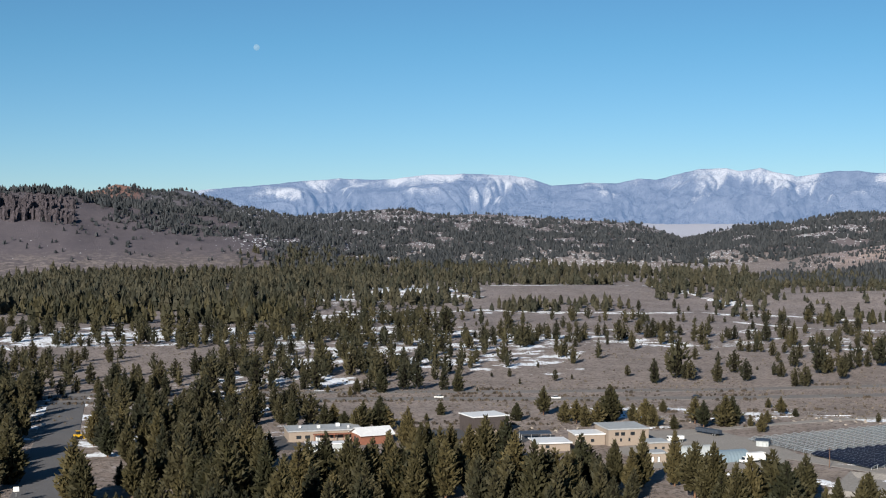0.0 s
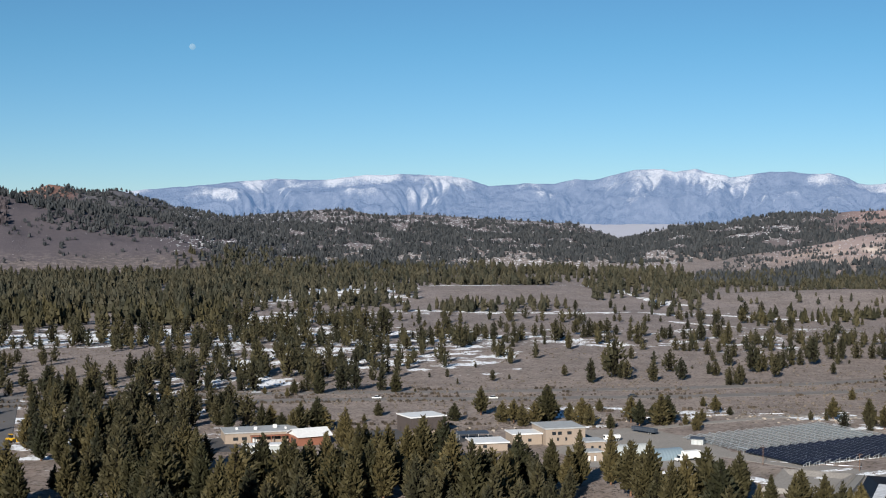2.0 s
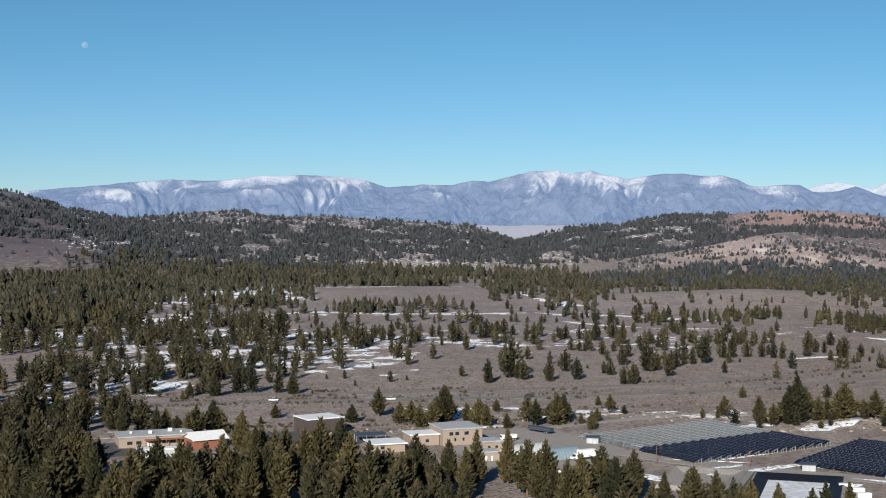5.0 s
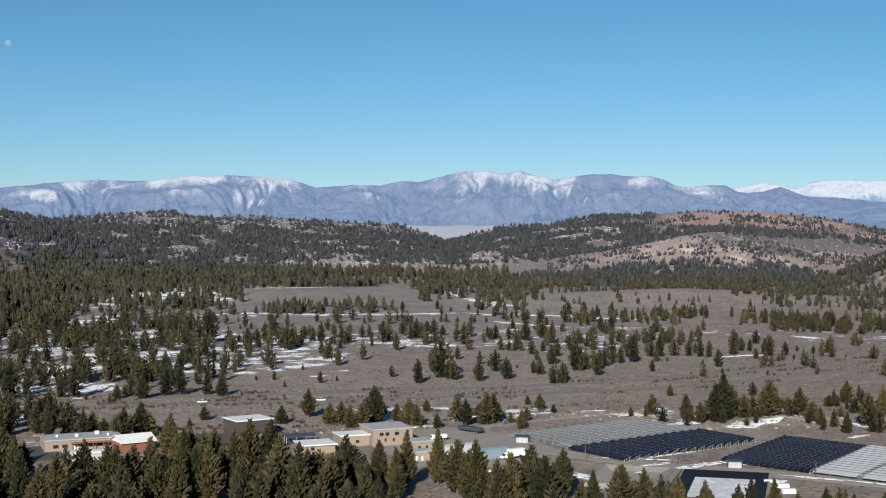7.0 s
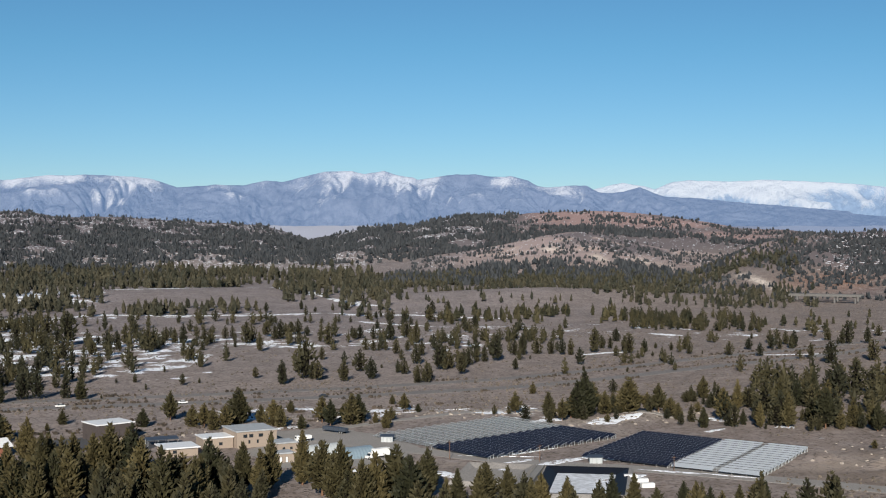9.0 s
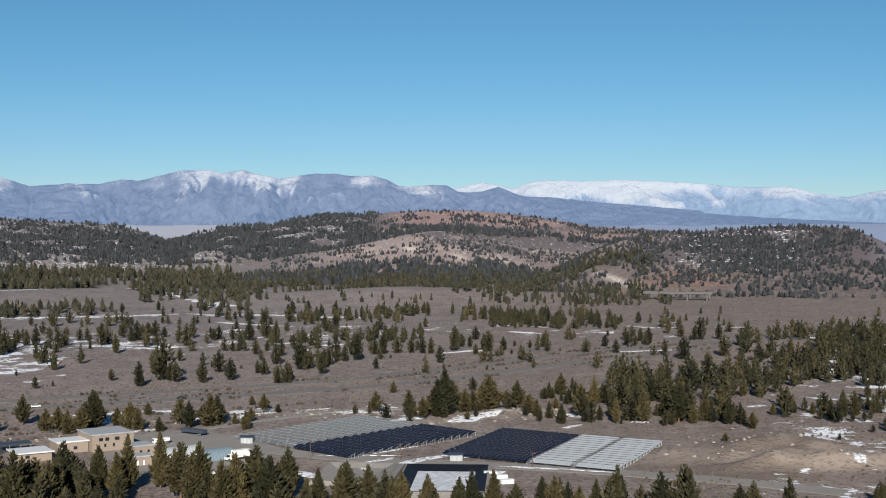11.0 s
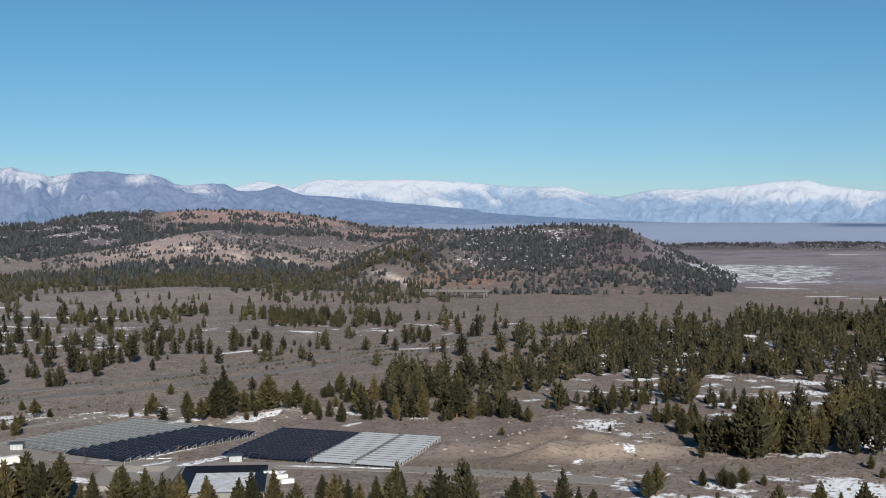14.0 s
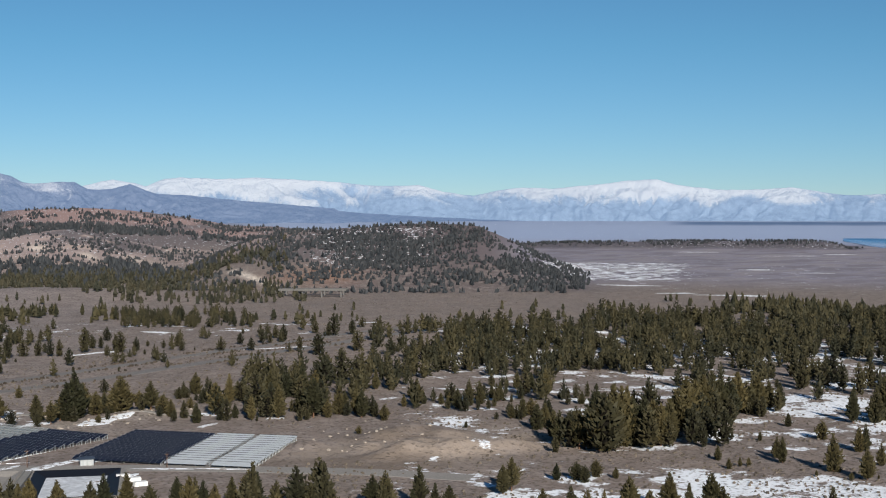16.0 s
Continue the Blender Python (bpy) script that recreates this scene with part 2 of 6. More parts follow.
def ridge(az, r, table, dist, near, far, gully, seed):
    a, z = np.array(table).T
    a = np.concatenate([[a[0] - 4], a, [a[-1] + 4]])
    z = np.concatenate([[-20], z, [z[-1] if z[-1] > 110 else -20]])
    zc = np.interp(az, a, z)
    zc = zc + (fractal(az * 3, az * 0, seed + 40, 3) - 0.5) * 3
    x, y = spot(az, r)
    u = r - dist
    s = np.clip(np.where(u < 0, 1 + u / near, 1 - u / far), 0, 1)
    p = np.where(u < 0, s ** 1.15 * (1.25 - 0.25 * s), s * s * (3 - 2 * s))
    cut = (fractal(x / 130, y / 130, seed + 60, 4, True) - 0.55) * gully * np.clip(s * (1 - s) * 4, 0, 1)
    return np.clip(zc, -1, None) * p + cut * (zc > 4)


def rise(x, y):
    """Height of the ground at x, y."""
    x, y = np.asarray(x, float), np.asarray(y, float)
    az, r = polar(x, y)
    h = (fractal(x / 90, y / 90, 5, 3) - 0.5) * 3.0 * smooth(560, 1000, r)
    h = h + (fractal(x / 40, y / 40, 6, 3) - 0.5) * 1.2 * smooth(330, 500, r) * smooth(-20, -34, az)
    h = h + 54 * smooth(3600, 4450, r)
    # low swells between meadow and forest
    for bx, by, bh, bw, bd in SWELLS:
        h = h + bh * np.exp(-((x - bx) / bw) ** 2 - ((y - by) / bd) ** 2)
    top = h
    for hill in HILLS:
        top = np.maximum(top, h * 0.4 + ridge(az, r, *hill))
    return top


SWELLS = [(470, 1330, 13, 170, 90), (120, 1500, 8, 260, 120), (640, 760, 5, 120, 60), (255, 560, 2.5, 22, 12),
          (299, 442, 3.2, 9, 7), (316, 449, 3.8, 13, 7), (325, 436, 2.6, 9, 6), (284, 428, 2.4, 8, 5), (303, 424, 2.8, 12, 5), (292, 412, 1.8, 7, 5), (268, 447, 2.0, 8, 6),
          (306, 404, 5.0, 16, 6), (284, 411, 3.8, 11, 5), (326, 397, 3.8, 12, 6), (296, 418, 2.4, 9, 4), (318, 414, 2.2, 8, 4)]


def ground_sheet():
    fine_az = np.arange(25, -60.01, -0.2)
    rest = np.linspace(-60, -335, 68)[1:-1]
    az = np.concatenate([fine_az, rest])
    rad = np.concatenate([[0.01, 60, 140, 230], np.geomspace(300, 4700, 300)])
    A, R = np.meshgrid(az, rad)
    wrapped = (A + 180) % 360 - 180
    X, Y = spot(A, R)
    Z = rise(X, Y)
    Z = np.where(np.abs(wrapped + 18) > 60, (fractal(X / 300, Y / 300, 9, 3) - 0.5) * 6 * smooth(300, 900, R) + 40 * smooth(1500, 4500, R), Z)
    n, k = len(rad), len(az)
    co = np.stack([X, Y, Z], 2).reshape(-1, 3)
    i, j = np.meshgrid(np.arange(n - 1), np.arange(k), indexing="ij")
    j2 = (j + 1) % k
    faces = np.stack([i * k + j, (i + 1) * k + j, (i + 1) * k + j2, i * k + j2], 2).reshape(-1, 4)
    me = quick_mesh("ground", co, faces, smooth_faces=True)
    az1, r1, x, y, z = wrapped.ravel(), R.ravel(), X.ravel(), Y.ravel(), Z.ravel()
    soil = np.tile(np.array([0.240, 0.195, 0.171]), (len(x), 1))

    def lay(mask, colour):
        soil[:] = soil * (1 - mask[:, None]) + np.array(colour) * mask[:, None]

    n1 = fractal(x / 110, y / 110, 21, 4)
    n2 = fractal(x / 45, y / 45, 23, 4)
    lay(smooth(-27, -10, az1) * smooth(520, 620, r1), (0.272, 0.228, 0.208))
    # mauve beyond 700 m: distance haze put into the soil colour
    lay(smooth(-32, -12, az1) * smooth(700, 1150, r1), (0.252, 0.220, 0.220))
    # hill soil leans blue: the veil of air is painted into it
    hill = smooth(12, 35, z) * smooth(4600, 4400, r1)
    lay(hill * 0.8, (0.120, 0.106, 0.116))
    # pale and red slopes
    pale = smooth(2330, 2250, r1) * smooth(1800, 1900, r1) * smooth(-14.5, -17, az1) * smooth(-32, -27, az1)
    lay(pale * smooth(0.26, 0.42, n1) * 0.95, (0.350, 0.278, 0.266))
    lay(pale * smooth(0.62, 0.67, n2) * 0.9, (0.42, 0.33, 0.295))
    red = smooth(2500, 2700, r1) * smooth(3000, 2950, r1) * smooth(-18, -20, az1) * smooth(-31, -27, az1)
    lay(red * smooth(0.24, 0.38, n1) * 0.92, (0.330, 0.228, 0.212))
    # blue haze painted over the soil of the hill behind
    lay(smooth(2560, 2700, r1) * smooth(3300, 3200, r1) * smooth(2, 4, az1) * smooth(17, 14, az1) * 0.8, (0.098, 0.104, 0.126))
    redtop = smooth(2700, 2800, r1) * smooth(12.0, 12.8, az1) * smooth(15.2, 14.2, az1)
    lay(redtop * 0.9, (0.27, 0.145, 0.11))
    cone = smooth(1480, 1560, r1) * smooth(2000, 1960, r1) * smooth(-30, -33, az1) * smooth(-44, -42, az1)
    lay(cone * 0.9, (0.120, 0.100, 0.108))
    foot = np.exp(-((az1 + 31.2) / 1.9) ** 2 - ((r1 - 1610) / 48) ** 2)
    lay(np.clip(foot * 1.3, 0, 1), (0.27, 0.165, 0.125))
    along = -az1 - 27.7
    scar = np.exp(-((r1 - 1690 + along * 81) / 13) ** 2 - ((along - 1.05) / 1.15) ** 6)
    lay(np.clip(scar * 2.0, 0, 1), (0.80, 0.71, 0.62))
    for pa, pr in ((22.0, 2007), (23.7, 2031), (24.7, 1993), (20.0, 2090)):
        lay(np.clip(1.4 * np.exp(-((az1 + pa) / 0.35) ** 2 - ((r1 - pr - (az1 + pa) * 40) / 20) ** 2), 0, 1), (0.66, 0.56, 0.49))
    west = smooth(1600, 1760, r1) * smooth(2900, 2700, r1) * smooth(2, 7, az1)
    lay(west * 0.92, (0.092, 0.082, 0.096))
    # bare yard and diggings beside the arrays
    dig = np.exp(-((x - 300) / 62) ** 2 - ((y - 415) / 34) ** 2) * smooth(0.2, 0.5, fractal(x / 25, y / 25, 31, 3))
    lay(np.clip(dig * 1.6, 0, 1), (0.315, 0.258, 0.212))
    lay(np.clip(dig * 2, 0, 1) * smooth(0.55, 0.66, n2) * 0.8, (0.17, 0.135, 0.11))
    for bx, by, sx, sy in ((150, 592, 60, 8), (235, 552, 38, 9), (100, 470, 40, 10), (215, 500, 12, 40)):
        lay(np.clip(0.8 * np.exp(-((x - bx) / sx) ** 2 - ((y - by) / sy) ** 2) * smooth(0.25, 0.6, n2) * 1.6, 0, 0.85), (0.34, 0.295, 0.255))
    # plain, playa and far flats: the haze's blue painted into their soil
    hazy_plain = smooth(1500, 1900, r1) * smooth(-38, -41, az1)
    lay(hazy_plain * 0.92, (0.262, 0.252, 0.318))
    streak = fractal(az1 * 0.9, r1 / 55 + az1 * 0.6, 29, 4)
    lay(hazy_plain * smooth(0.52, 0.62, streak) * 0.6, (0.30, 0.275, 0.29))
    lay(hazy_plain * smooth(0.46, 0.38, streak) * 0.6, (0.165, 0.150, 0.180))
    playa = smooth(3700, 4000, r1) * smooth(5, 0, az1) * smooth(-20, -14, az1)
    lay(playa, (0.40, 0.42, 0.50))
    hazy_flat = smooth(3500, 3900, r1) * smooth(-24, -30, az1)
    lay(hazy_flat, (0.272, 0.335, 0.478))
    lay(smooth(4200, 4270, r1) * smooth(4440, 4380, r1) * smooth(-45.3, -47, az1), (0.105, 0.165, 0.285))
    mesa = smooth(3230, 3280, r1) * smooth(3650, 3600, r1) * smooth(-36, -37, az1) * smooth(-53.6, -53, az1)
    lay(mesa * 0.95, (0.085, 0.080, 0.100))
    # snow share
    snow = np.zeros(len(x))

    def drift(a0, a1, r0, r1_, v, soft_a=1.5, soft_r=60):
        m = smooth(a0 - soft_a, a0 + soft_a, -az1) * smooth(a1 + soft_a, a1 - soft_a, -az1)
        m = m * smooth(r0 - soft_r, r0 + soft_r, r1) * smooth(r1_ + soft_r, r1_ - soft_r, r1)
        snow[:] = np.maximum(snow, m * v)

    for d in DRIFTS:
        drift(*d)
    for d in FLECKS:
        drift(*d)
    flecked = smooth(1560, 1640, r1) * smooth(-39, -36, az1)
    flecked = np.maximum(flecked, smooth(3200, 3250, r1))
    shrubs = np.clip(0.75 - 0.45 * np.clip(dig * 1.6, 0, 1) - 0.68 * hill - 0.4 * hazy_plain, 0.05, 1) * smooth(3500, 3200, r1)
    cover = np.stack([snow, shrubs, flecked], 1)
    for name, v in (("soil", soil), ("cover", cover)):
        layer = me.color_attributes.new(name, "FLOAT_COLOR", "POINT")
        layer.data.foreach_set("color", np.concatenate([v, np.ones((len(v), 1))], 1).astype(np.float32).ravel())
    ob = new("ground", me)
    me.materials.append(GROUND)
    tagged(ob, "dry grey-brown sagebrush ground with melting snow patches", "ground", kind="structure")
    return ob


# bearing right of north from, to; distance from, to; share of snow
DRIFTS = [(-7, 0, 950, 1250, 0.45), (-11, -2, 680, 800, 0.45), (-19, -7, 925, 1100, 0.54), (-8, 6, 760, 1060, 0.46), (-7, 16, 1190, 1250, 0.36, 1.5, 20), (1, 9, 1585, 1615, 0.44, 1, 14), (5, 18, 880, 1080, 0.36), (-19, -6, 480, 740, 0.40),
          (5, 22, 592, 640, 0.40, 1.5, 14), (-6, 1.6, 1330, 1680, 0.50), (24, 33, 540, 620, 0.28), (41, 60, 500, 800, 0.42), (34, 41, 500, 800, 0.34), (33, 60, 380, 490, 0.40), (41.5, 60, 405, 482, 0.56, 1.5, 20), (36, 40, 452, 482, 0.46, 1.5, 12), (48.5, 60, 610, 700, 0.52, 1.5, 20),
          (36, 60, 760, 1020, 0.45), (14, 34, 960, 1150, 0.28), (40, 47, 1750, 2400, 0.46), (44, 60, 1500, 3000, 0.19)]
# the same on the hills, where it lies in small flecks
FLECKS = [(-9, 13, 2150, 3000, 0.30), (-4, 0, 2150, 2500, 0.28), (10, 18, 2450, 3000, 0.34), (14, 30, 2000, 2900, 0.19), (30.5, 36.5, 1650, 1960, 0.32), (44, 54, 3250, 3400, 0.2)]


def quick_mesh(name, co, faces, smooth_faces=False):
    me = bpy.data.meshes.new(name)
    k = faces.shape[1]
    me.vertices.add(len(co))
    me.vertices.foreach_set("co", np.asarray(co, np.float32).ravel())
    me.loops.add(faces.size)
    me.loops.foreach_set("vertex_index", faces.astype(np.int32).ravel())
    me.polygons.add(len(faces))
    me.polygons.foreach_set("loop_start", np.arange(0, faces.size, k, dtype=np.int32))
    me.polygons.foreach_set("use_smooth", np.full(len(faces), smooth_faces))
    me.update(calc_edges=True)
    return me


ground = ground_sheet()


def eroded(z, cell, rounds, rate, creep):
    """Running water cuts branching gullies into the height field z (rows down the slope, columns along it)."""
    flow = np.ones_like(z)
    steps = [(i, j, cell * math.hypot(i, j)) for i in (-1, 0, 1) for j in (-1, 0, 1) if i or j]
    n, k = z.shape
    for _ in range(rounds):
        p = np.pad(z, 1, mode="edge")
        fall = np.stack([np.clip((z - p[1 + i:1 + i + n, 1 + j:1 + j + k]) / d, 0, None) for i, j, d in steps])
        share = fall ** 2
        share /= share.sum(0) + 1e-9
        inflow = np.ones_like(z)
        for (i, j, d), w in zip(steps, share):
            q = np.pad(flow * w, 1)
            inflow += q[1 - i:1 - i + n, 1 - j:1 - j + k]
        flow = inflow
        steep = fall.max(0)
        z = z - np.minimum(rate * np.sqrt(np.minimum(flow, 400)) * steep, steep * cell * 0.3)
        p = np.pad(z, 1, mode="edge")
        z = z + creep * (p[:-2, 1:-1] + p[2:, 1:-1] + p[1:-1, :-2] + p[1:-1, 2:] - 4 * z)
    return z, flow


def mountain_range(name, table, dist, near, far, foot, seed, snow_line, snow_gain, mat, label):
    a, z = np.array(sorted(table)).T
    az = np.arange(a[-1], a[0], -0.055)
    cell = 0.055 * math.pi / 180 * dist
    u = np.concatenate([np.arange(-near, 0, cell), np.linspace(0, far, 6)])
    A, U = np.meshgrid(az, u)
    s = np.clip(np.where(U < 0, 1 + U / near, 1 - U / far), 0, 1)
    zc = np.interp(A, a, z) + (fractal(A * 2.5, A * 0, seed, 4) - 0.5) * 4
    side = A * dist * math.pi / 180
    # spurs slant one way here and the other there, wide and narrow, and break into knolls
    wx = side + U * 2.4 * (waves(side / 260, side * 0, seed + 40) - 0.5) + 110 * (fractal(side / 150, U / 150, seed + 20, 4) - 0.5)
    folds = 0.55 * fractal(wx / 340, U / 300 + 3, seed + 3, 2, True) + 0.25 * fractal(wx / 120, U / 150, seed + 13, 2, True) + 0.2 * fractal(wx / 50, U / 60, seed + 17, 3, True) - 0.55
    lumps = fractal(wx / 80, U / 80, seed + 9, 6) - 0.5
    Z = foot + (zc - foot) * s ** np.exp(0.22 - 2.5 * folds) + lumps * 45 * np.clip(s * (1 - s) * 4, 0, 1) * np.clip((zc - foot) / 150, 0, 1)
    front = U <= 0
    Z = np.where(front, np.minimum(Z, zc), Z)
    Z, flow = eroded(Z, cell, 45, 0.035, 0.006)
    Z = Z + (zc - Z) * smooth(0.86, 1.0, s)
    Z = np.where(front, np.minimum(Z, zc), foot + (zc - foot) * s)
    X, Y = spot(A, dist + U)
    n, k = A.shape
    i, j = np.meshgrid(np.arange(n - 1), np.arange(k - 1), indexing="ij")
    faces = np.stack([i * k + j, (i + 1) * k + j, (i + 1) * k + j + 1, i * k + j + 1], 2).reshape(-1, 4)
    me = quick_mesh(name, np.stack([X, Y, Z], 2).reshape(-1, 3), faces, True)
    # snow lies high up, in the gullies and more on the left-facing sides
    broad = fractal(side / 130, U / 130, seed + 30, 3) - 0.5
    turned = np.clip(np.gradient(Z, axis=1) / np.gradient(side, axis=1), -0.8, 0.8)
    high = (Z - snow_line) / 60
    snowy = 0.4 + snow_gain * high + broad * 0.7 - turned * 0.16 + 0.03 * np.log(np.clip(flow, 1, 60)) + lumps * 0.9
    me.attributes.new("snowy", "FLOAT", "POINT").data.foreach_set("value", snowy.astype(np.float32).ravel())
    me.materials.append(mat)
    return tagged(new(name, me), label, "mountains", kind="structure")


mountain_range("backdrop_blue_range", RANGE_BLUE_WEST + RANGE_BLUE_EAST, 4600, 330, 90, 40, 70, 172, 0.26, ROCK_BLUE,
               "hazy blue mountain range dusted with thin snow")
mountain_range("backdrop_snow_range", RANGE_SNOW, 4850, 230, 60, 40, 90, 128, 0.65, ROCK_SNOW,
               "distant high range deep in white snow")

# ---- trees ----
SPRIG = np.array([(0.5, 0, -0.35), (-0.25, 0.433, -0.35), (-0.25, -0.433, -0.35), (0, 0, 0.65)])
SPRIG_FACES = np.array([(0, 1, 3), (1, 2, 3), (2, 0, 3), (0, 2, 1)])


def sprigs(centres, ways, widths, lengths, rng):
    """Needle sprigs, one tapered four-sided body each, at centres along ways."""
    n = len(centres)
    ways = ways / np.linalg.norm(ways, axis=1)[:, None]
    side = np.cross(ways, rng.normal(0, 1, (n, 3)))
    side /= np.linalg.norm(side, axis=1)[:, None] + 1e-9
    third = np.cross(ways, side)
    q = SPRIG[None] + rng.normal(0, 0.09, (n, 4, 3))
    v = (centres[:, None] + q[..., :1] * (side * widths[:, None])[:, None] + q[..., 1:2] * (third * widths[:, None])[:, None]
         + q[..., 2:] * (ways * lengths[:, None])[:, None])
    f = SPRIG_FACES[None] + (np.arange(n) * 4)[:, None, None]
    return v.reshape(-1, 3), f.reshape(-1, 3)


def pine_crown(seed, levels=26, around=19, along=3, width=0.23, base=0.1, ragged=0.22, shoulder=0.28, grow=1.0, gaps=0.08, tip=1.12):
    """Crown of a pine 1 m high: whorls of upswept branches, full at the shoulder and rounded at the top, set with needle sprigs."""
    rng = np.random.default_rng(seed)
    lop = rng.uniform(0.78, 1.2, 7)
    whorl = rng.uniform(0.82, 1.12, levels + 1)
    c, w, size, long_ = [], [], [], []
    for k in range(levels):
        f = k / (levels - 1)
        z = base + (0.97 - base) * f
        full = min(1.0, 0.62 + 0.38 * f / shoulder) if f < shoulder else max(0.0, 1 - ((f - shoulder) / (1.03 - shoulder)) ** tip)
        reach = width * full * whorl[k] + 0.012
        n = max(3, int(round(around * (0.25 + 0.75 * full))))
        off = rng.uniform(0, 6.28)
        for i in range(n):
            if rng.random() < gaps:
                continue
            th = off + (i + rng.uniform(-0.4, 0.4)) * 6.283 / n
            ln = reach * lop[int(th / 6.283 * 7) % 7] * rng.uniform(1 - ragged * 1.5, 1 + ragged)
            lift = rng.uniform(0.05, 0.4) + 0.45 * f
            zz = z + rng.uniform(-0.5, 0.5) / levels
            for g in ((0.96, 0.68, 0.4)[:along] if full > 0.35 else (0.9,)):
                c.append((math.cos(th) * ln * g, math.sin(th) * ln * g, zz + ln * g * g * lift * 0.8 - 0.012))
                w.append((math.cos(th) * 0.8 + rng.normal(0, 0.3), math.sin(th) * 0.8 + rng.normal(0, 0.3), 0.55 + 0.6 * f + rng.normal(0, 0.25)))
                q = (0.036 + 0.026 * full) * rng.uniform(0.75, 1.3) * grow
                size.append(q)
                long_.append(q * rng.uniform(1.2, 1.8))
    c.append((0.0, 0.0, 0.965))
    w.append((0.05, 0.02, 1.0))
    size.append(0.035 * grow)
    long_.append(0.075)
    return sprigs(np.array(c), np.array(w), np.array(size), np.array(long_), rng)


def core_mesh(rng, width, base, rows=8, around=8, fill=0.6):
    """Ragged inner body that closes the crown; most get the near-black of its shaded gaps."""
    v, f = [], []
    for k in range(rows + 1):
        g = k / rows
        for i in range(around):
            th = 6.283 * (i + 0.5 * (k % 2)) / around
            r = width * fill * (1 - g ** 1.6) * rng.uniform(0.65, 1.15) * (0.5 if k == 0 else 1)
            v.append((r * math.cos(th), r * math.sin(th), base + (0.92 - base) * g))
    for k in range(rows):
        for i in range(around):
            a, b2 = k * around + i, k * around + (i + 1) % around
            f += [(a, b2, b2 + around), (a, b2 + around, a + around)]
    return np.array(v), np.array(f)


def tree_mesh(seed, core=(8, 8), **kw):
    q, qf = pine_crown(seed, **kw)
    cv, cf = core_mesh(np.random.default_rng(seed + 500), kw.get("width", 0.23), kw.get("base", 0.1) + 0.02, *core)
    return np.concatenate([q, cv]), np.concatenate([qf, cf + len(q)]), len(cf) if len(core) < 3 else 0


def trunk_mesh(rows=5, around=6):
    v, f = [], []
    for k in range(rows):
        g = k / (rows - 1)
        for i in range(around):
            r = 0.017 * (1 - 0.85 * g) * (1.35 if k == 0 else 1)
            v.append((r * math.cos(6.283 * i / around) + 0.006 * math.sin(5 * g), r * math.sin(6.283 * i / around), 0.92 * g - 0.02))
    for k in range(rows - 1):
        for i in range(around):
            f.append((k * around + i, k * around + (i + 1) % around, (k + 1) * around + (i + 1) % around, (k + 1) * around + i))
    return np.array(v), np.array(f)


LOOKS = [dict(width=0.205), dict(width=0.18, ragged=0.26, shoulder=0.16), dict(width=0.24, base=0.04, shoulder=0.22),
         dict(width=0.20, ragged=0.32, base=0.2, shoulder=0.3, gaps=0.16), dict(width=0.25, ragged=0.18, base=0.03, shoulder=0.28), dict(width=0.16, ragged=0.25, base=0.1, shoulder=0.18),
         dict(width=0.36, ragged=0.17, base=0.03, levels=17, around=26, shoulder=0.35), dict(width=0.22, ragged=0.3, base=0.17, shoulder=0.26, gaps=0.14)]


def crown_set(seed, given):
    """One crown mesh for each look, needles over an inner body painted as dark as shade."""
    made = []
    for i, kw in enumerate(given):
        v, f, inner = tree_mesh(seed + i, **kw)
        me = quick_mesh("crown", v, f)
        me.materials.append(NEEDLES)
        me.materials.append(CROWN_SHADE)
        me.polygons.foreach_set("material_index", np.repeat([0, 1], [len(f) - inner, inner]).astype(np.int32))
        made.append(me)
    return made


CROWNS = crown_set(1, LOOKS)
LIGHT_CROWNS = crown_set(31, [{**kw, "levels": 14 if i == 6 else 20, "around": 18 if i == 6 else 14, "along": 2, "grow": 1.25} for i, kw in enumerate(LOOKS)])
TRUNK = quick_mesh("trunk", *trunk_mesh(), smooth_faces=True)
TRUNK.materials.append(BARK)
TREE_LABELS = ["olive-green pine with a full pointed crown", "slender dark green pine standing in the grove", "broad bushy young pine reaching to the ground",
               "ragged pine with a bare lower trunk", "rounded dense green pine on dry ground", "narrow spire-shaped pine among other trees",
               "squat round pine bush beside the yard", "yellow-green pine with open lower branches"]


def pine(x, y, h, look_no, turn, squash=1.0):
    root = new("pine_tree")
    root.matrix_world = Matrix.Translation((x, y, float(rise(x, y)))) @ pose(0, 0, 0, 0, 0, turn) @ Matrix.Diagonal((h * squash, h * squash, h, 1))
    for name, me in (("trunk", TRUNK), ("crown", (CROWNS if math.hypot(x, y) < 480 or h > 15 else LIGHT_CROWNS)[look_no])):
        new(name, me).parent = root
    return tagged(root, TREE_LABELS[look_no], "tree", "pines")


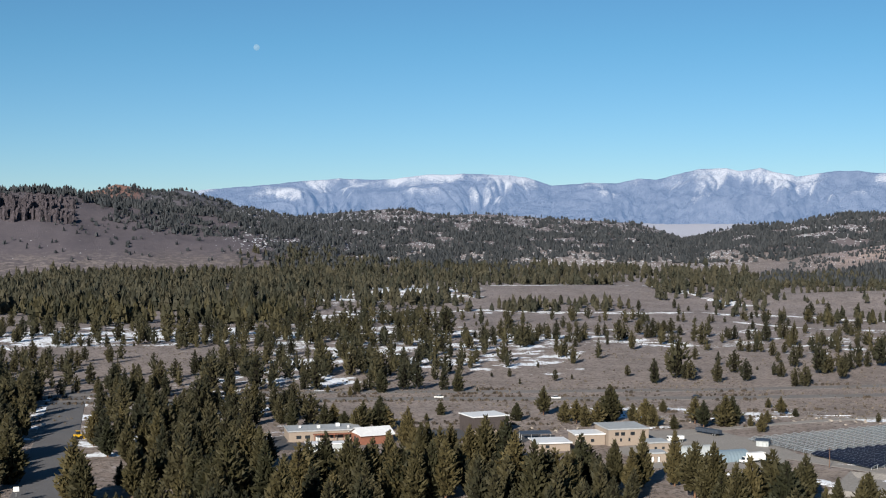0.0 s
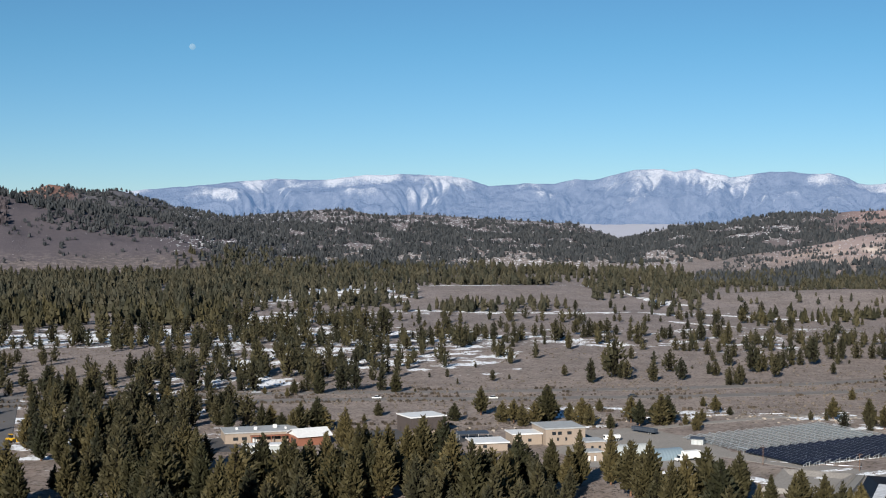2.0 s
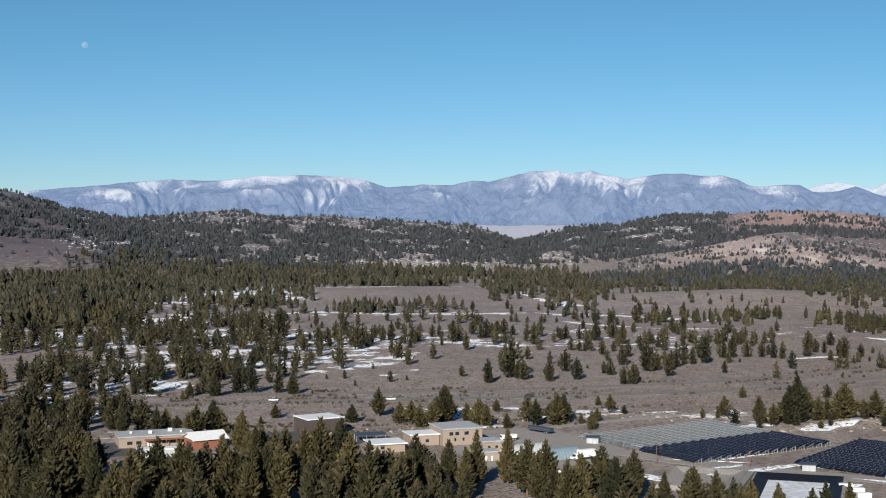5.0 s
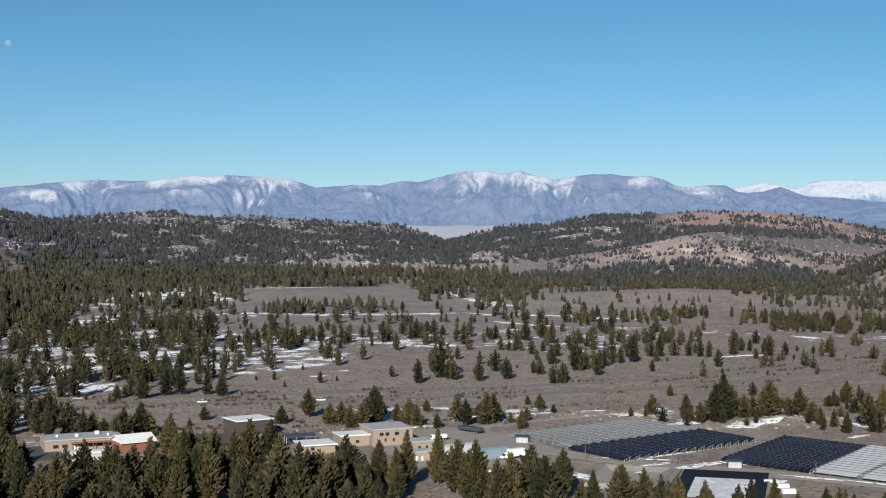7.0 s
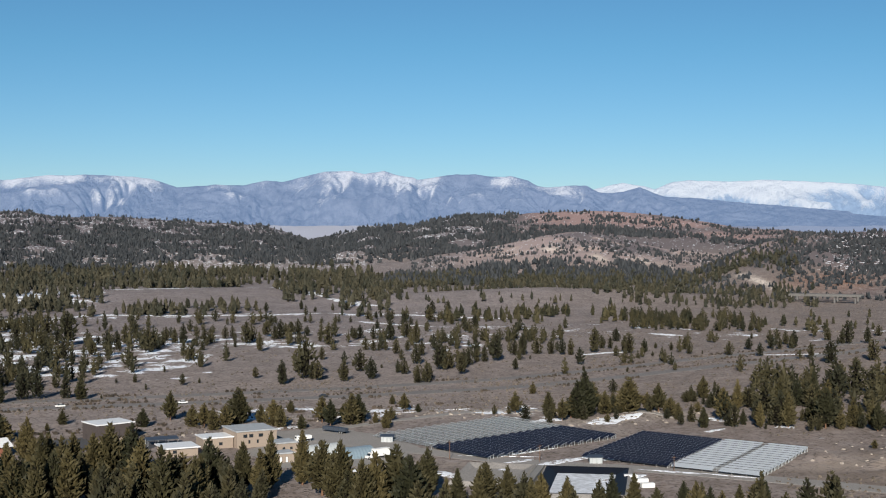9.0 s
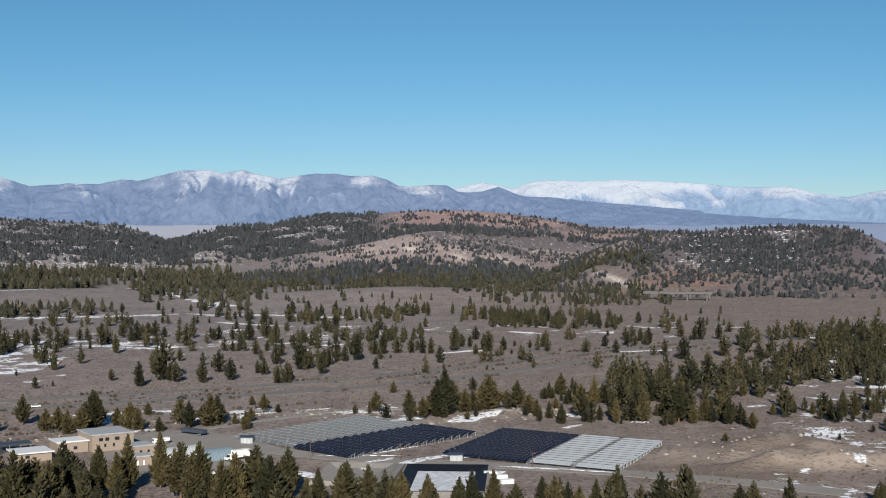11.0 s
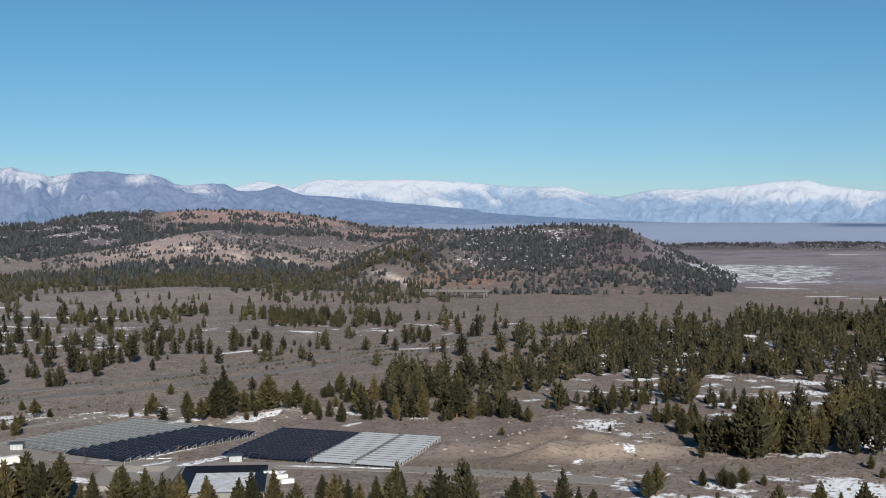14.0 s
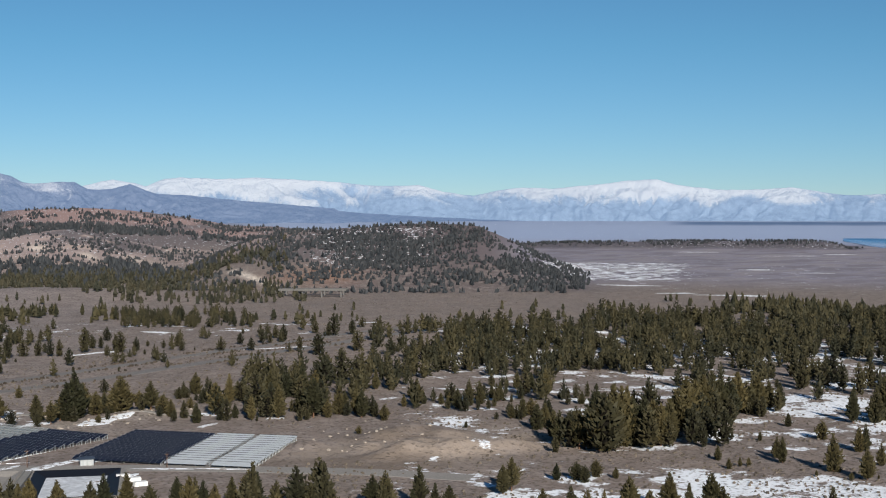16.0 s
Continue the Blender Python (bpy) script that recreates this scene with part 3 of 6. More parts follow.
def stand(name, places, heights, shapes, mat, seed, label):
    """Many trees as one mesh: places (n, 2), heights (n), a list of (verts, faces) unit shapes."""
    rng = np.random.default_rng(seed)
    pick = rng.integers(0, len(shapes), len(places))
    z = rise(places[:, 0], places[:, 1])
    all_co, all_f, tint, skin, start = [], [], [], [], 0
    for s, (v, f, inner) in enumerate(shapes):
        w = np.nonzero(pick == s)[0]
        if not len(w):
            continue
        th = rng.uniform(0, 6.283, len(w))
        fat = rng.uniform(0.85, 1.22, len(w))
        c, sn = np.cos(th), np.sin(th)
        hh = heights[w]
        x = (v[None, :, 0] * c[:, None] - v[None, :, 1] * sn[:, None]) * (hh * fat)[:, None] + places[w, 0][:, None]
        y = (v[None, :, 0] * sn[:, None] + v[None, :, 1] * c[:, None]) * (hh * fat)[:, None] + places[w, 1][:, None]
        zz = v[None, :, 2] * hh[:, None] + z[w][:, None] - 0.15
        all_co.append(np.stack([x, y, zz], 2).reshape(-1, 3))
        all_f.append((f[None] + (np.arange(len(w)) * len(v))[:, None, None] + start).reshape(-1, f.shape[1]))
        tint.append(np.repeat(rng.uniform(0, 1, len(w)), len(v)))
        skin.append(np.tile(np.repeat([0, 1], [len(f) - inner, inner]), len(w)))
        start += len(w) * len(v)
    me = quick_mesh(name, np.concatenate(all_co), np.concatenate(all_f))
    me.attributes.new("tint", "FLOAT", "POINT").data.foreach_set("value", np.concatenate(tint).astype(np.float32))
    me.materials.append(mat)
    me.materials.append(CROWN_SHADE)
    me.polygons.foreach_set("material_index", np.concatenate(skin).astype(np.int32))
    return tagged(new(name, me), label, "trees", kind="stuff")


NEAR = [tree_mesh(80 + i, (5, 6), levels=18, around=12, along=2, width=w, base=bs, grow=1.3, shoulder=sh) for i, (w, bs, sh) in enumerate(((0.20, 0.1, 0.2), (0.23, 0.06, 0.25), (0.17, 0.12, 0.16), (0.21, 0.2, 0.28)))]
MID = [tree_mesh(100 + i, (4, 6), levels=18, around=11, along=1, width=w, base=bs, grow=1.32, shoulder=sh, tip=1.7) for i, (w, bs, sh) in enumerate(((0.19, 0.08, 0.2), (0.225, 0.05, 0.28), (0.165, 0.1, 0.2), (0.25, 0.05, 0.3), (0.20, 0.14, 0.25), (0.175, 0.06, 0.15)))]
LOW = [tree_mesh(150 + i, (3, 5, 0.7), levels=11, around=6, along=1, width=w, base=bs, grow=1.8, shoulder=sh, tip=1.7) for i, (w, bs, sh) in enumerate(((0.19, 0.08, 0.2), (0.225, 0.05, 0.28), (0.165, 0.1, 0.2), (0.25, 0.05, 0.3), (0.20, 0.12, 0.25), (0.175, 0.06, 0.15)))]


def far_crown(seed, width, rows):
    """Crown seen from far off: a few stacked upright sprigs, each (height, girth, length, sprigs round)."""
    rng = np.random.default_rng(seed)
    c, w, size, long_ = [], [], [], []
    for z, g, l, n in rows:
        off = rng.uniform(0, 6.28)
        for i in range(n):
            th = off + 6.283 * i / n
            d = width * g * (0.0 if n == 1 else 0.5)
            c.append((d * math.cos(th) + rng.normal(0, 0.1) * width, d * math.sin(th) + rng.normal(0, 0.1) * width, z + rng.normal(0, 0.03)))
            w.append((rng.normal(0, 0.15), rng.normal(0, 0.15), 1.0))
            size.append(width * g * (2.3 if n == 1 else 1.5))
            long_.append(l)
    return (*sprigs(np.array(c), np.array(w), np.array(size), np.array(long_), rng), 0)


FAR = [far_crown(200 + i, w, ((0.20, 0.95, 0.34, 3), (0.36, 1.0, 0.32, 4), (0.52, 0.85, 0.30, 4), (0.67, 0.62, 0.28, 3), (0.80, 0.4, 0.32, 1))) for i, w in enumerate((0.16, 0.21, 0.145, 0.19, 0.23, 0.2))]
HILLTREE = [far_crown(260 + i, w, ((0.35, 0.9, 0.7, 2), (0.62, 0.7, 0.6, 1))) for i, w in enumerate((0.25, 0.31, 0.22, 0.34))]
ROUND = [far_crown(300 + i, w, ((0.38, 0.9, 0.8, 3), (0.55, 0.7, 0.7, 1))) for i, w in enumerate((0.40, 0.48, 0.36, 0.44))]


def scatter(seed, az0, az1, r0, r1, per_ha, clump=0.5, size=60, keep=None):
    """Places within bearings az0 to az1 (right of north) and distances r0 to r1, thinned by a noise."""
    rng = np.random.default_rng(seed)
    area = (r1 ** 2 - r0 ** 2) / 2 * math.radians(az1 - az0) / 1e4
    n = int(area * per_ha * 2)
    az = -rng.uniform(az0, az1, n)
    r = np.sqrt(rng.uniform(r0 ** 2, r1 ** 2, n))
    x, y = spot(az, r)
    w = fractal(x / size, y / size, seed + 7, 3)
    ok = rng.random(n) < np.clip(0.5 + (w - 0.5) * 8 * clump, 0, 1)
    edge = np.minimum(np.minimum(-az - az0, az1 + az) * np.pi / 180 * r, np.minimum(r - r0, r1 - r))
    ok &= edge > (rng.random(n) ** 2 * 110 - 5) * (r / 1500)
    p = np.stack([x, y], 1)[ok]
    return p if keep is None else p[keep(p)]


# pines that stand singly: east, north, height in metres, grove by grove
GROVES, FAR_GROVES = [], []
GROVES.append([(-40.1, 367.6, 18.5), (232.8, 294.7, 12.7), (283.5, 251.4, 13.2), (257.0, 284.3, 12.3), (251.3, 289.8, 11.3), (305.7, 231.8, 13.4), (261.4, 282.0, 12.2), (-44.9, 382.4, 18.0), (204.9, 327.0, 12.4), (229.7, 311.8, 12.0), (224.6, 315.8, 12.7), (-73.1, 381.0, 15.1), (276.5, 272.6, 12.7), (192.5, 337.4, 11.4), (161.4, 354.0, 13.2), (268.0, 282.2, 12.6), (273.9, 277.9, 13.8), (81.9, 381.9, 17.0), (235.2, 312.3, 12.9), (128.8, 369.4, 13.6), (220.7, 324.6, 11.8), (106.1, 378.4, 13.1), (203.5, 337.1, 13.5), (163.1, 358.7, 11.5), (96.1, 382.3, 17.8), (78.8, 387.1, 16.2), (87.0, 386.3, 18.4), (174.3, 356.2, 12.2), (290.4, 270.5, 13.8), (149.2, 368.2, 13.6), (-31.8, 396.3, 15.4), (181.5, 354.4, 12.0)])
GROVES.append([(178.8, 356.3, 13.0), (176.8, 358.7, 12.3), (298.1, 268.9, 13.5), (100.5, 389.5, 17.2), (118.6, 385.9, 13.6), (211.4, 344.4, 11.8), (155.9, 374.6, 14.2), (226.0, 338.5, 12.0), (196.5, 356.5, 13.8), (95.5, 395.9, 18.9), (144.3, 380.8, 13.2), (37.0, 407.1, 18.9), (195.4, 359.7, 11.7), (295.7, 283.5, 13.2), (-42.8, 407.8, 18.3), (27.3, 410.0, 18.9), (114.2, 394.9, 12.2), (164.1, 377.4, 13.1), (138.2, 387.6, 13.1), (-86.4, 402.6, 16.7), (177.9, 372.2, 13.0), (123.0, 394.5, 14.0), (193.0, 365.8, 11.6), (146.8, 387.8, 11.3), (140.6, 392.9, 12.4), (39.4, 415.7, 18.2), (130.8, 397.4, 12.6), (-8.5, 420.8, 17.8), (-66.0, 416.3, 18.6), (10.6, 423.3, 15.7), (-54.5, 420.2, 17.9), (34.5, 423.6, 17.4)])
GROVES.append([(-70.9, 419.6, 16.3), (-14.8, 425.9, 16.9), (-61.7, 421.7, 15.9), (0.8, 427.5, 18.0), (80.9, 419.9, 15.5), (-109.2, 413.5, 17.3), (-13.1, 427.5, 16.1), (-27.2, 427.0, 16.7), (83.1, 419.9, 18.4), (31.1, 427.3, 17.5), (-3.3, 428.7, 18.0), (-29.9, 428.3, 18.3), (271.6, 332.8, 9.1), (111.0, 418.0, 15.9), (-42.6, 431.6, 17.7), (276.6, 334.6, 12.9), (-24.0, 433.6, 15.6), (43.7, 432.7, 18.1), (22.9, 434.7, 18.4), (79.1, 429.2, 15.9), (-78.0, 430.1, 16.2), (-114.4, 423.5, 18.2), (-22.5, 438.4, 18.4), (-37.4, 437.6, 17.6), (-97.5, 429.7, 15.4), (60.4, 437.5, 15.3), (-135.0, 424.8, 15.3), (-17.8, 445.7, 18.5), (55.9, 445.2, 15.2), (304.8, 330.8, 6.7), (-59.7, 446.0, 18.1), (65.3, 446.3, 16.5)])
GROVES.append([(-133.5, 431.5, 15.9), (300.4, 340.0, 6.7), (75.9, 447.8, 15.8), (305.7, 336.0, 5.8), (-17.7, 455.4, 16.6), (317.7, 329.6, 3.9), (-0.9, 458.6, 17.5), (314.3, 335.7, 5.8), (-7.5, 463.9, 16.2), (9.0, 466.8, 15.7), (14.5, 467.5, 17.3), (2.7, 468.2, 15.8), (22.0, 468.6, 18.7), (-5.4, 471.3, 16.6), (379.5, 281.4, 3.0), (383.8, 278.3, 10.0), (-143.7, 452.6, 18.0), (20.4, 475.2, 15.8), (375.7, 292.8, 2.4), (-67.0, 471.8, 15.9), (388.5, 277.2, 2.0), (-10.1, 480.7, 17.2), (361.9, 319.4, 4.5), (386.9, 294.5, 13.3), (369.1, 320.7, 3.7), (371.5, 318.9, 3.7), (385.4, 315.4, 9.4), (371.0, 332.9, 5.2), (-102.3, 491.4, 17.9), (409.1, 291.1, 8.5), (-113.7, 492.7, 14.6), (392.6, 323.9, 7.5)])
GROVES.append([(348.5, 371.1, 19.3), (350.2, 369.9, 15.0), (-150.3, 489.1, 15.2), (346.7, 380.0, 15.2), (349.2, 378.1, 17.3), (-109.8, 502.9, 15.2), (-122.8, 500.7, 14.5), (357.0, 372.4, 23.9), (344.8, 389.2, 13.1), (363.9, 375.1, 23.1), (367.3, 372.5, 23.1), (370.8, 369.9, 22.0), (-96.5, 514.8, 16.6), (-13.4, 524.4, 16.4), (376.0, 366.1, 19.9), (352.5, 391.4, 13.3), (426.4, 313.5, 10.0), (428.4, 312.0, 11.1), (378.0, 372.5, 21.2), (383.2, 368.6, 21.2), (351.5, 400.2, 13.4), (-123.6, 526.2, 16.1), (-133.9, 524.2, 16.3), (297.6, 456.9, 4.6), (416.4, 352.2, 5.0), (395.5, 376.0, 21.8), (-159.3, 522.1, 16.6), (-105.1, 537.4, 17.8), (403.2, 378.8, 24.0), (-168.5, 527.2, 14.8), (438.1, 339.5, 8.8), (-35.2, 553.9, 10.4)])
GROVES.append([(-32.5, 558.2, 10.5), (364.2, 425.4, 11.8), (383.8, 410.8, 18.9), (387.6, 408.1, 16.5), (343.5, 446.1, 2.8), (-40.4, 562.5, 7.0), (-23.6, 565.4, 9.4), (-26.2, 565.4, 11.8), (371.8, 428.9, 10.7), (416.5, 386.6, 22.6), (-62.4, 565.5, 11.8), (399.3, 408.6, 18.0), (130.0, 558.1, 6.7), (95.3, 565.4, 6.0), (-49.5, 572.9, 9.6), (59.4, 572.9, 8.4), (64.6, 572.9, 9.6), (87.8, 572.9, 8.4), (108.5, 569.8, 9.7), (412.3, 408.4, 17.0), (-173.8, 554.8, 15.5), (-30.9, 580.6, 6.1), (326.5, 481.6, 8.5), (-46.5, 580.6, 8.5), (56.6, 580.5, 9.7), (85.6, 577.4, 8.5), (258.9, 523.6, 9.8), (430.5, 394.9, 20.8), (453.2, 368.7, 6.9), (-68.1, 580.6, 6.1), (118.5, 572.9, 11.0), (52.1, 583.7, 8.5)])
GROVES.append([(128.7, 572.9, 4.9), (-7.1, 588.4, 2.9), (281.7, 517.2, 13.5), (31.8, 588.4, 7.4), (375.3, 455.4, 7.4), (122.1, 577.4, 11.1), (106.9, 580.5, 9.8), (323.1, 494.1, 12.4), (379.2, 452.5, 11.1), (311.2, 502.8, 11.2), (293.2, 514.0, 22.2), (306.3, 506.5, 17.4), (225.3, 547.6, 4.9), (71.9, 588.4, 13.6), (439.2, 398.2, 21.1), (136.9, 577.4, 6.2), (442.1, 396.0, 19.9), (81.6, 588.4, 6.2), (208.3, 557.4, 11.2), (278.6, 526.1, 7.5), (325.6, 502.5, 15.1), (387.5, 456.6, 7.5), (321.6, 505.4, 12.6), (319.6, 506.9, 13.8), (481.3, 357.4, 15.0), (117.6, 588.4, 6.2), (307.6, 515.8, 15.1), (256.7, 543.8, 10.0), (489.0, 351.7, 15.1), (451.1, 399.3, 20.2), (214.8, 564.1, 12.6), (217.6, 563.3, 15.1)])
GROVES.append([(-1.0, 604.8, 5.5), (275.6, 538.5, 16.4), (255.3, 549.3, 11.4), (44.4, 604.8, 10.1), (222.0, 565.6, 19.0), (-61.4, 604.8, 4.6), (309.9, 524.6, 14.0), (208.1, 574.8, 11.5), (498.5, 354.3, 17.9), (460.4, 402.7, 19.2), (253.3, 556.8, 11.5), (232.4, 568.0, 10.2), (239.2, 566.1, 10.2), (371.9, 489.6, 11.6), (242.8, 565.1, 18.0), (195.6, 583.7, 9.0), (250.6, 562.9, 10.3), (237.3, 570.2, 9.0), (467.3, 403.9, 16.8), (154.5, 599.7, 3.1), (272.4, 556.8, 7.8), (98.5, 613.3, 5.2), (473.9, 403.2, 16.9), (149.3, 604.8, 7.8), (362.0, 508.0, 14.4), (357.4, 511.3, 6.5), (249.2, 572.3, 10.4), (307.6, 546.9, 18.3), (-102.5, 622.2, 7.9), (484.8, 406.0, 13.2), (376.4, 508.7, 5.3), (379.6, 506.4, 5.3)])
GROVES.append([(370.1, 513.4, 6.6), (391.2, 497.8, 11.9), (488.9, 402.9, 11.9), (429.3, 469.6, 6.7), (-87.0, 631.2, 11.9), (-97.5, 631.2, 10.6), (237.5, 594.5, 10.7), (297.8, 568.0, 14.7), (392.8, 508.4, 12.1), (404.6, 499.7, 9.4), (149.2, 627.5, 4.0), (290.2, 579.7, 9.4), (305.9, 575.3, 10.9), (308.4, 574.6, 10.9), (407.4, 509.7, 6.8), (433.6, 490.4, 4.1), (328.7, 568.9, 15.0), (336.3, 566.8, 16.5), (342.6, 565.0, 15.1), (286.0, 596.8, 8.3), (434.7, 502.1, 12.5), (443.5, 495.5, 4.2), (289.8, 599.8, 9.7), (-45.4, 670.1, 5.6), (300.1, 607.4, 11.3), (-30.6, 680.6, 14.1), (-42.7, 680.6, 7.1), (-57.3, 680.6, 4.3), (225.6, 645.8, 7.1), (380.1, 568.8, 12.9), (437.1, 526.6, 10.0), (442.8, 522.3, 10.0)])
GROVES.append([(7.3, 684.9, 11.4), (17.2, 684.9, 2.0)])
FAR_GROVES.append([(359.5, 584.0, 17.2), (356.1, 586.5, 14.3), (-201.3, 660.0, 11.5), (0.3, 691.4, 11.5), (-12.6, 691.4, 14.3), (-19.7, 691.4, 14.3), (265.8, 639.0, 7.2), (-36.8, 691.4, 10.1), (-39.7, 691.4, 5.7), (557.3, 411.3, 15.9), (-63.9, 691.4, 17.3), (-70.2, 691.4, 10.1), (337.0, 607.8, 8.7), (-187.0, 670.2, 8.7), (-86.7, 691.4, 10.1), (-93.9, 691.5, 18.8), (353.2, 603.3, 13.1), (-106.7, 691.5, 10.2), (-116.7, 691.5, 17.4), (-212.7, 670.2, 11.7), (541.9, 448.9, 5.9), (317.0, 629.1, 5.9), (-182.3, 680.7, 9.4), (551.7, 441.7, 14.7), (384.3, 593.6, 14.8), (378.4, 598.0, 17.7), (-165.2, 691.5, 13.3), (568.1, 429.5, 14.8), (40.1, 714.1, 3.6), (579.5, 421.1, 16.4), (-70.4, 714.2, 13.4), (562.2, 447.6, 16.5)])
FAR_GROVES.append([(-203.8, 691.5, 13.4), (570.3, 441.6, 13.5), (-123.5, 714.2, 15.0), (110.6, 716.4, 13.2), (180.9, 702.5, 10.5), (185.8, 702.5, 12.0), (59.6, 726.0, 6.6), (-147.1, 714.2, 13.6), (411.9, 603.0, 5.5), (144.1, 718.8, 12.2), (583.2, 446.3, 16.8), (69.0, 733.4, 3.1), (-183.9, 714.2, 11.6), (131.2, 726.0, 11.6), (190.3, 714.0, 9.2), (160.6, 726.0, 12.3), (129.8, 733.3, 9.3), (26.5, 746.0, 2.8), (36.3, 746.0, 5.0), (126.7, 738.3, 23.3), (100.0, 743.4, 6.8), (-29.1, 751.1, 4.7), (-144.4, 738.4, 10.9), (-50.8, 751.1, 17.2), (-136.1, 751.2, 14.2), (213.6, 733.3, 12.7), (183.4, 743.3, 9.5), (-67.5, 764.3, 19.1), (-213.0, 738.5, 6.4), (-167.0, 751.2, 7.0), (181.6, 751.0, 8.0), (128.0, 764.3, 16.0)])
FAR_GROVES.append([(306.6, 716.5, 3.2), (-49.4, 778.0, 12.9), (162.7, 764.2, 12.9), (285.9, 731.0, 3.3), (207.9, 758.9, 17.9), (250.2, 747.0, 7.2), (54.5, 786.4, 3.9), (-2.9, 792.1, 5.9), (-14.4, 792.1, 11.5), (-29.1, 792.2, 10.5), (213.1, 764.2, 14.8), (216.3, 764.2, 9.9), (224.2, 764.2, 11.5), (178.4, 777.9, 2.6), (-214.0, 769.8, 9.9), (-239.4, 764.4, 9.9), (-121.6, 792.2, 12.6), (-22.0, 806.8, 6.7), (-44.6, 806.8, 8.4), (164.3, 792.1, 4.0), (231.4, 777.9, 11.8), (202.9, 792.0, 13.5), (-211.4, 792.2, 9.5), (438.6, 693.9, 8.5), (-59.0, 822.1, 13.6), (-74.3, 822.1, 17.1), (240.5, 792.0, 8.6), (-97.3, 822.1, 12.0), (245.4, 792.0, 10.3), (-196.0, 806.9, 12.0), (253.5, 792.0, 17.2), (4.5, 837.9, 10.4)])
FAR_GROVES.append([(276.3, 796.7, 2.8), (-213.4, 816.0, 9.8), (152.9, 831.4, 8.7), (-122.3, 837.9, 9.8), (440.5, 724.1, 14.8), (136.8, 837.8, 4.2), (74.8, 847.6, 8.8), (-107.0, 847.7, 11.3), (-238.7, 822.2, 7.8), (-224.5, 828.4, 7.8), (-94.8, 854.4, 12.4), (259.7, 821.9, 10.7), (333.6, 797.8, 7.2), (218.0, 837.8, 10.7), (274.3, 821.6, 10.8), (279.5, 820.2, 14.4), (355.7, 791.5, 3.6), (-249.0, 831.6, 11.5), (303.6, 813.4, 10.8), (308.7, 811.9, 10.8), (473.6, 731.0, 14.4), (-0.4, 871.4, 12.6), (-267.2, 831.6, 9.0), (290.4, 824.3, 10.9), (444.1, 752.7, 10.1), (72.2, 871.4, 10.8), (299.1, 821.9, 10.9), (99.2, 871.4, 5.1), (205.4, 854.2, 10.2), (420.5, 773.3, 9.1), (16.7, 882.0, 10.9), (404.9, 784.8, 9.1)])
FAR_GROVES.append([(348.3, 811.6, 13.9), (383.9, 797.9, 9.2), (391.9, 795.7, 2.9), (329.7, 824.3, 16.6), (348.3, 819.0, 11.1), (360.5, 815.5, 9.2), (122.5, 889.2, 13.0), (217.0, 871.3, 7.4), (195.9, 878.4, 7.4), (-142.7, 889.3, 5.6), (199.6, 878.4, 5.6), (54.2, 900.2, 9.3), (191.3, 881.9, 9.3), (86.9, 900.2, 6.7), (382.0, 820.8, 5.6), (344.0, 847.1, 9.5), (393.8, 825.2, 9.5), (349.4, 845.5, 8.3), (378.3, 837.4, 4.6), (34.5, 919.2, 7.6), (53.4, 919.2, 15.2), (434.1, 813.8, 8.4), (110.3, 919.2, 5.4), (15.7, 927.1, 9.6), (27.1, 927.1, 13.4), (-204.8, 907.9, 3.1), (452.2, 816.5, 9.7), (457.6, 815.0, 8.5), (-174.0, 919.3, 23.2), (84.4, 935.0, 5.8), (175.0, 927.0, 15.6), (34.4, 947.2, 11.7)])
FAR_GROVES.append([(472.5, 822.7, 11.8), (235.3, 919.1, 15.7), (-60.9, 947.3, 17.7), (64.8, 947.2, 11.8), (-64.1, 947.3, 19.6), (92.9, 947.2, 11.8), (121.4, 947.2, 16.6), (158.5, 947.2, 7.9), (173.0, 947.1, 8.0), (477.1, 842.1, 10.0), (373.3, 893.0, 10.0), (2.4, 968.3, 24.0), (-15.6, 968.3, 12.0), (-41.5, 968.3, 10.0), (74.2, 968.3, 11.2), (80.2, 968.2, 14.0), (223.0, 947.1, 14.1), (-224.2, 947.4, 16.1), (-111.4, 968.4, 16.1), (-125.4, 968.4, 8.9), (128.1, 968.2, 12.1), (22.6, 977.0, 6.1), (-26.6, 977.0, 11.3), (514.3, 831.6, 10.1), (41.1, 977.0, 14.1), (518.1, 830.5, 16.2), (200.2, 959.7, 8.9), (99.9, 976.9, 10.1), (531.1, 826.8, 12.2), (214.0, 959.6, 10.2), (-82.5, 981.4, 16.3), (-241.9, 955.7, 16.3)])
FAR_GROVES.append([(145.4, 976.9, 11.4), (239.0, 959.6, 12.3), (206.0, 968.2, 10.2), (-4.5, 990.3, 12.3), (-54.7, 990.3, 16.4), (150.1, 981.3, 14.4), (69.8, 990.3, 10.3), (-176.8, 977.1, 18.5), (-73.1, 990.3, 18.5), (-158.2, 981.5, 14.4), (-90.6, 990.4, 18.5), (111.8, 990.2, 10.3), (-197.0, 981.5, 18.6), (202.7, 981.3, 8.3), (-169.0, 990.4, 17.4), (520.7, 860.2, 10.4), (-147.2, 994.9, 16.6), (475.2, 886.7, 4.2), (118.4, 1003.9, 9.2), (-21.3, 1013.3, 16.7), (-33.0, 1013.4, 14.7), (143.2, 1003.9, 11.7), (454.1, 906.7, 6.3), (172.6, 999.3, 8.4), (157.7, 1003.9, 10.5), (-265.8, 981.5, 17.6), (-105.3, 1013.4, 18.9), (50.2, 1022.8, 12.7), (163.3, 1013.2, 10.6), (-301.1, 981.6, 14.8), (168.3, 1013.2, 11.9), (-126.1, 1022.9, 10.6)])
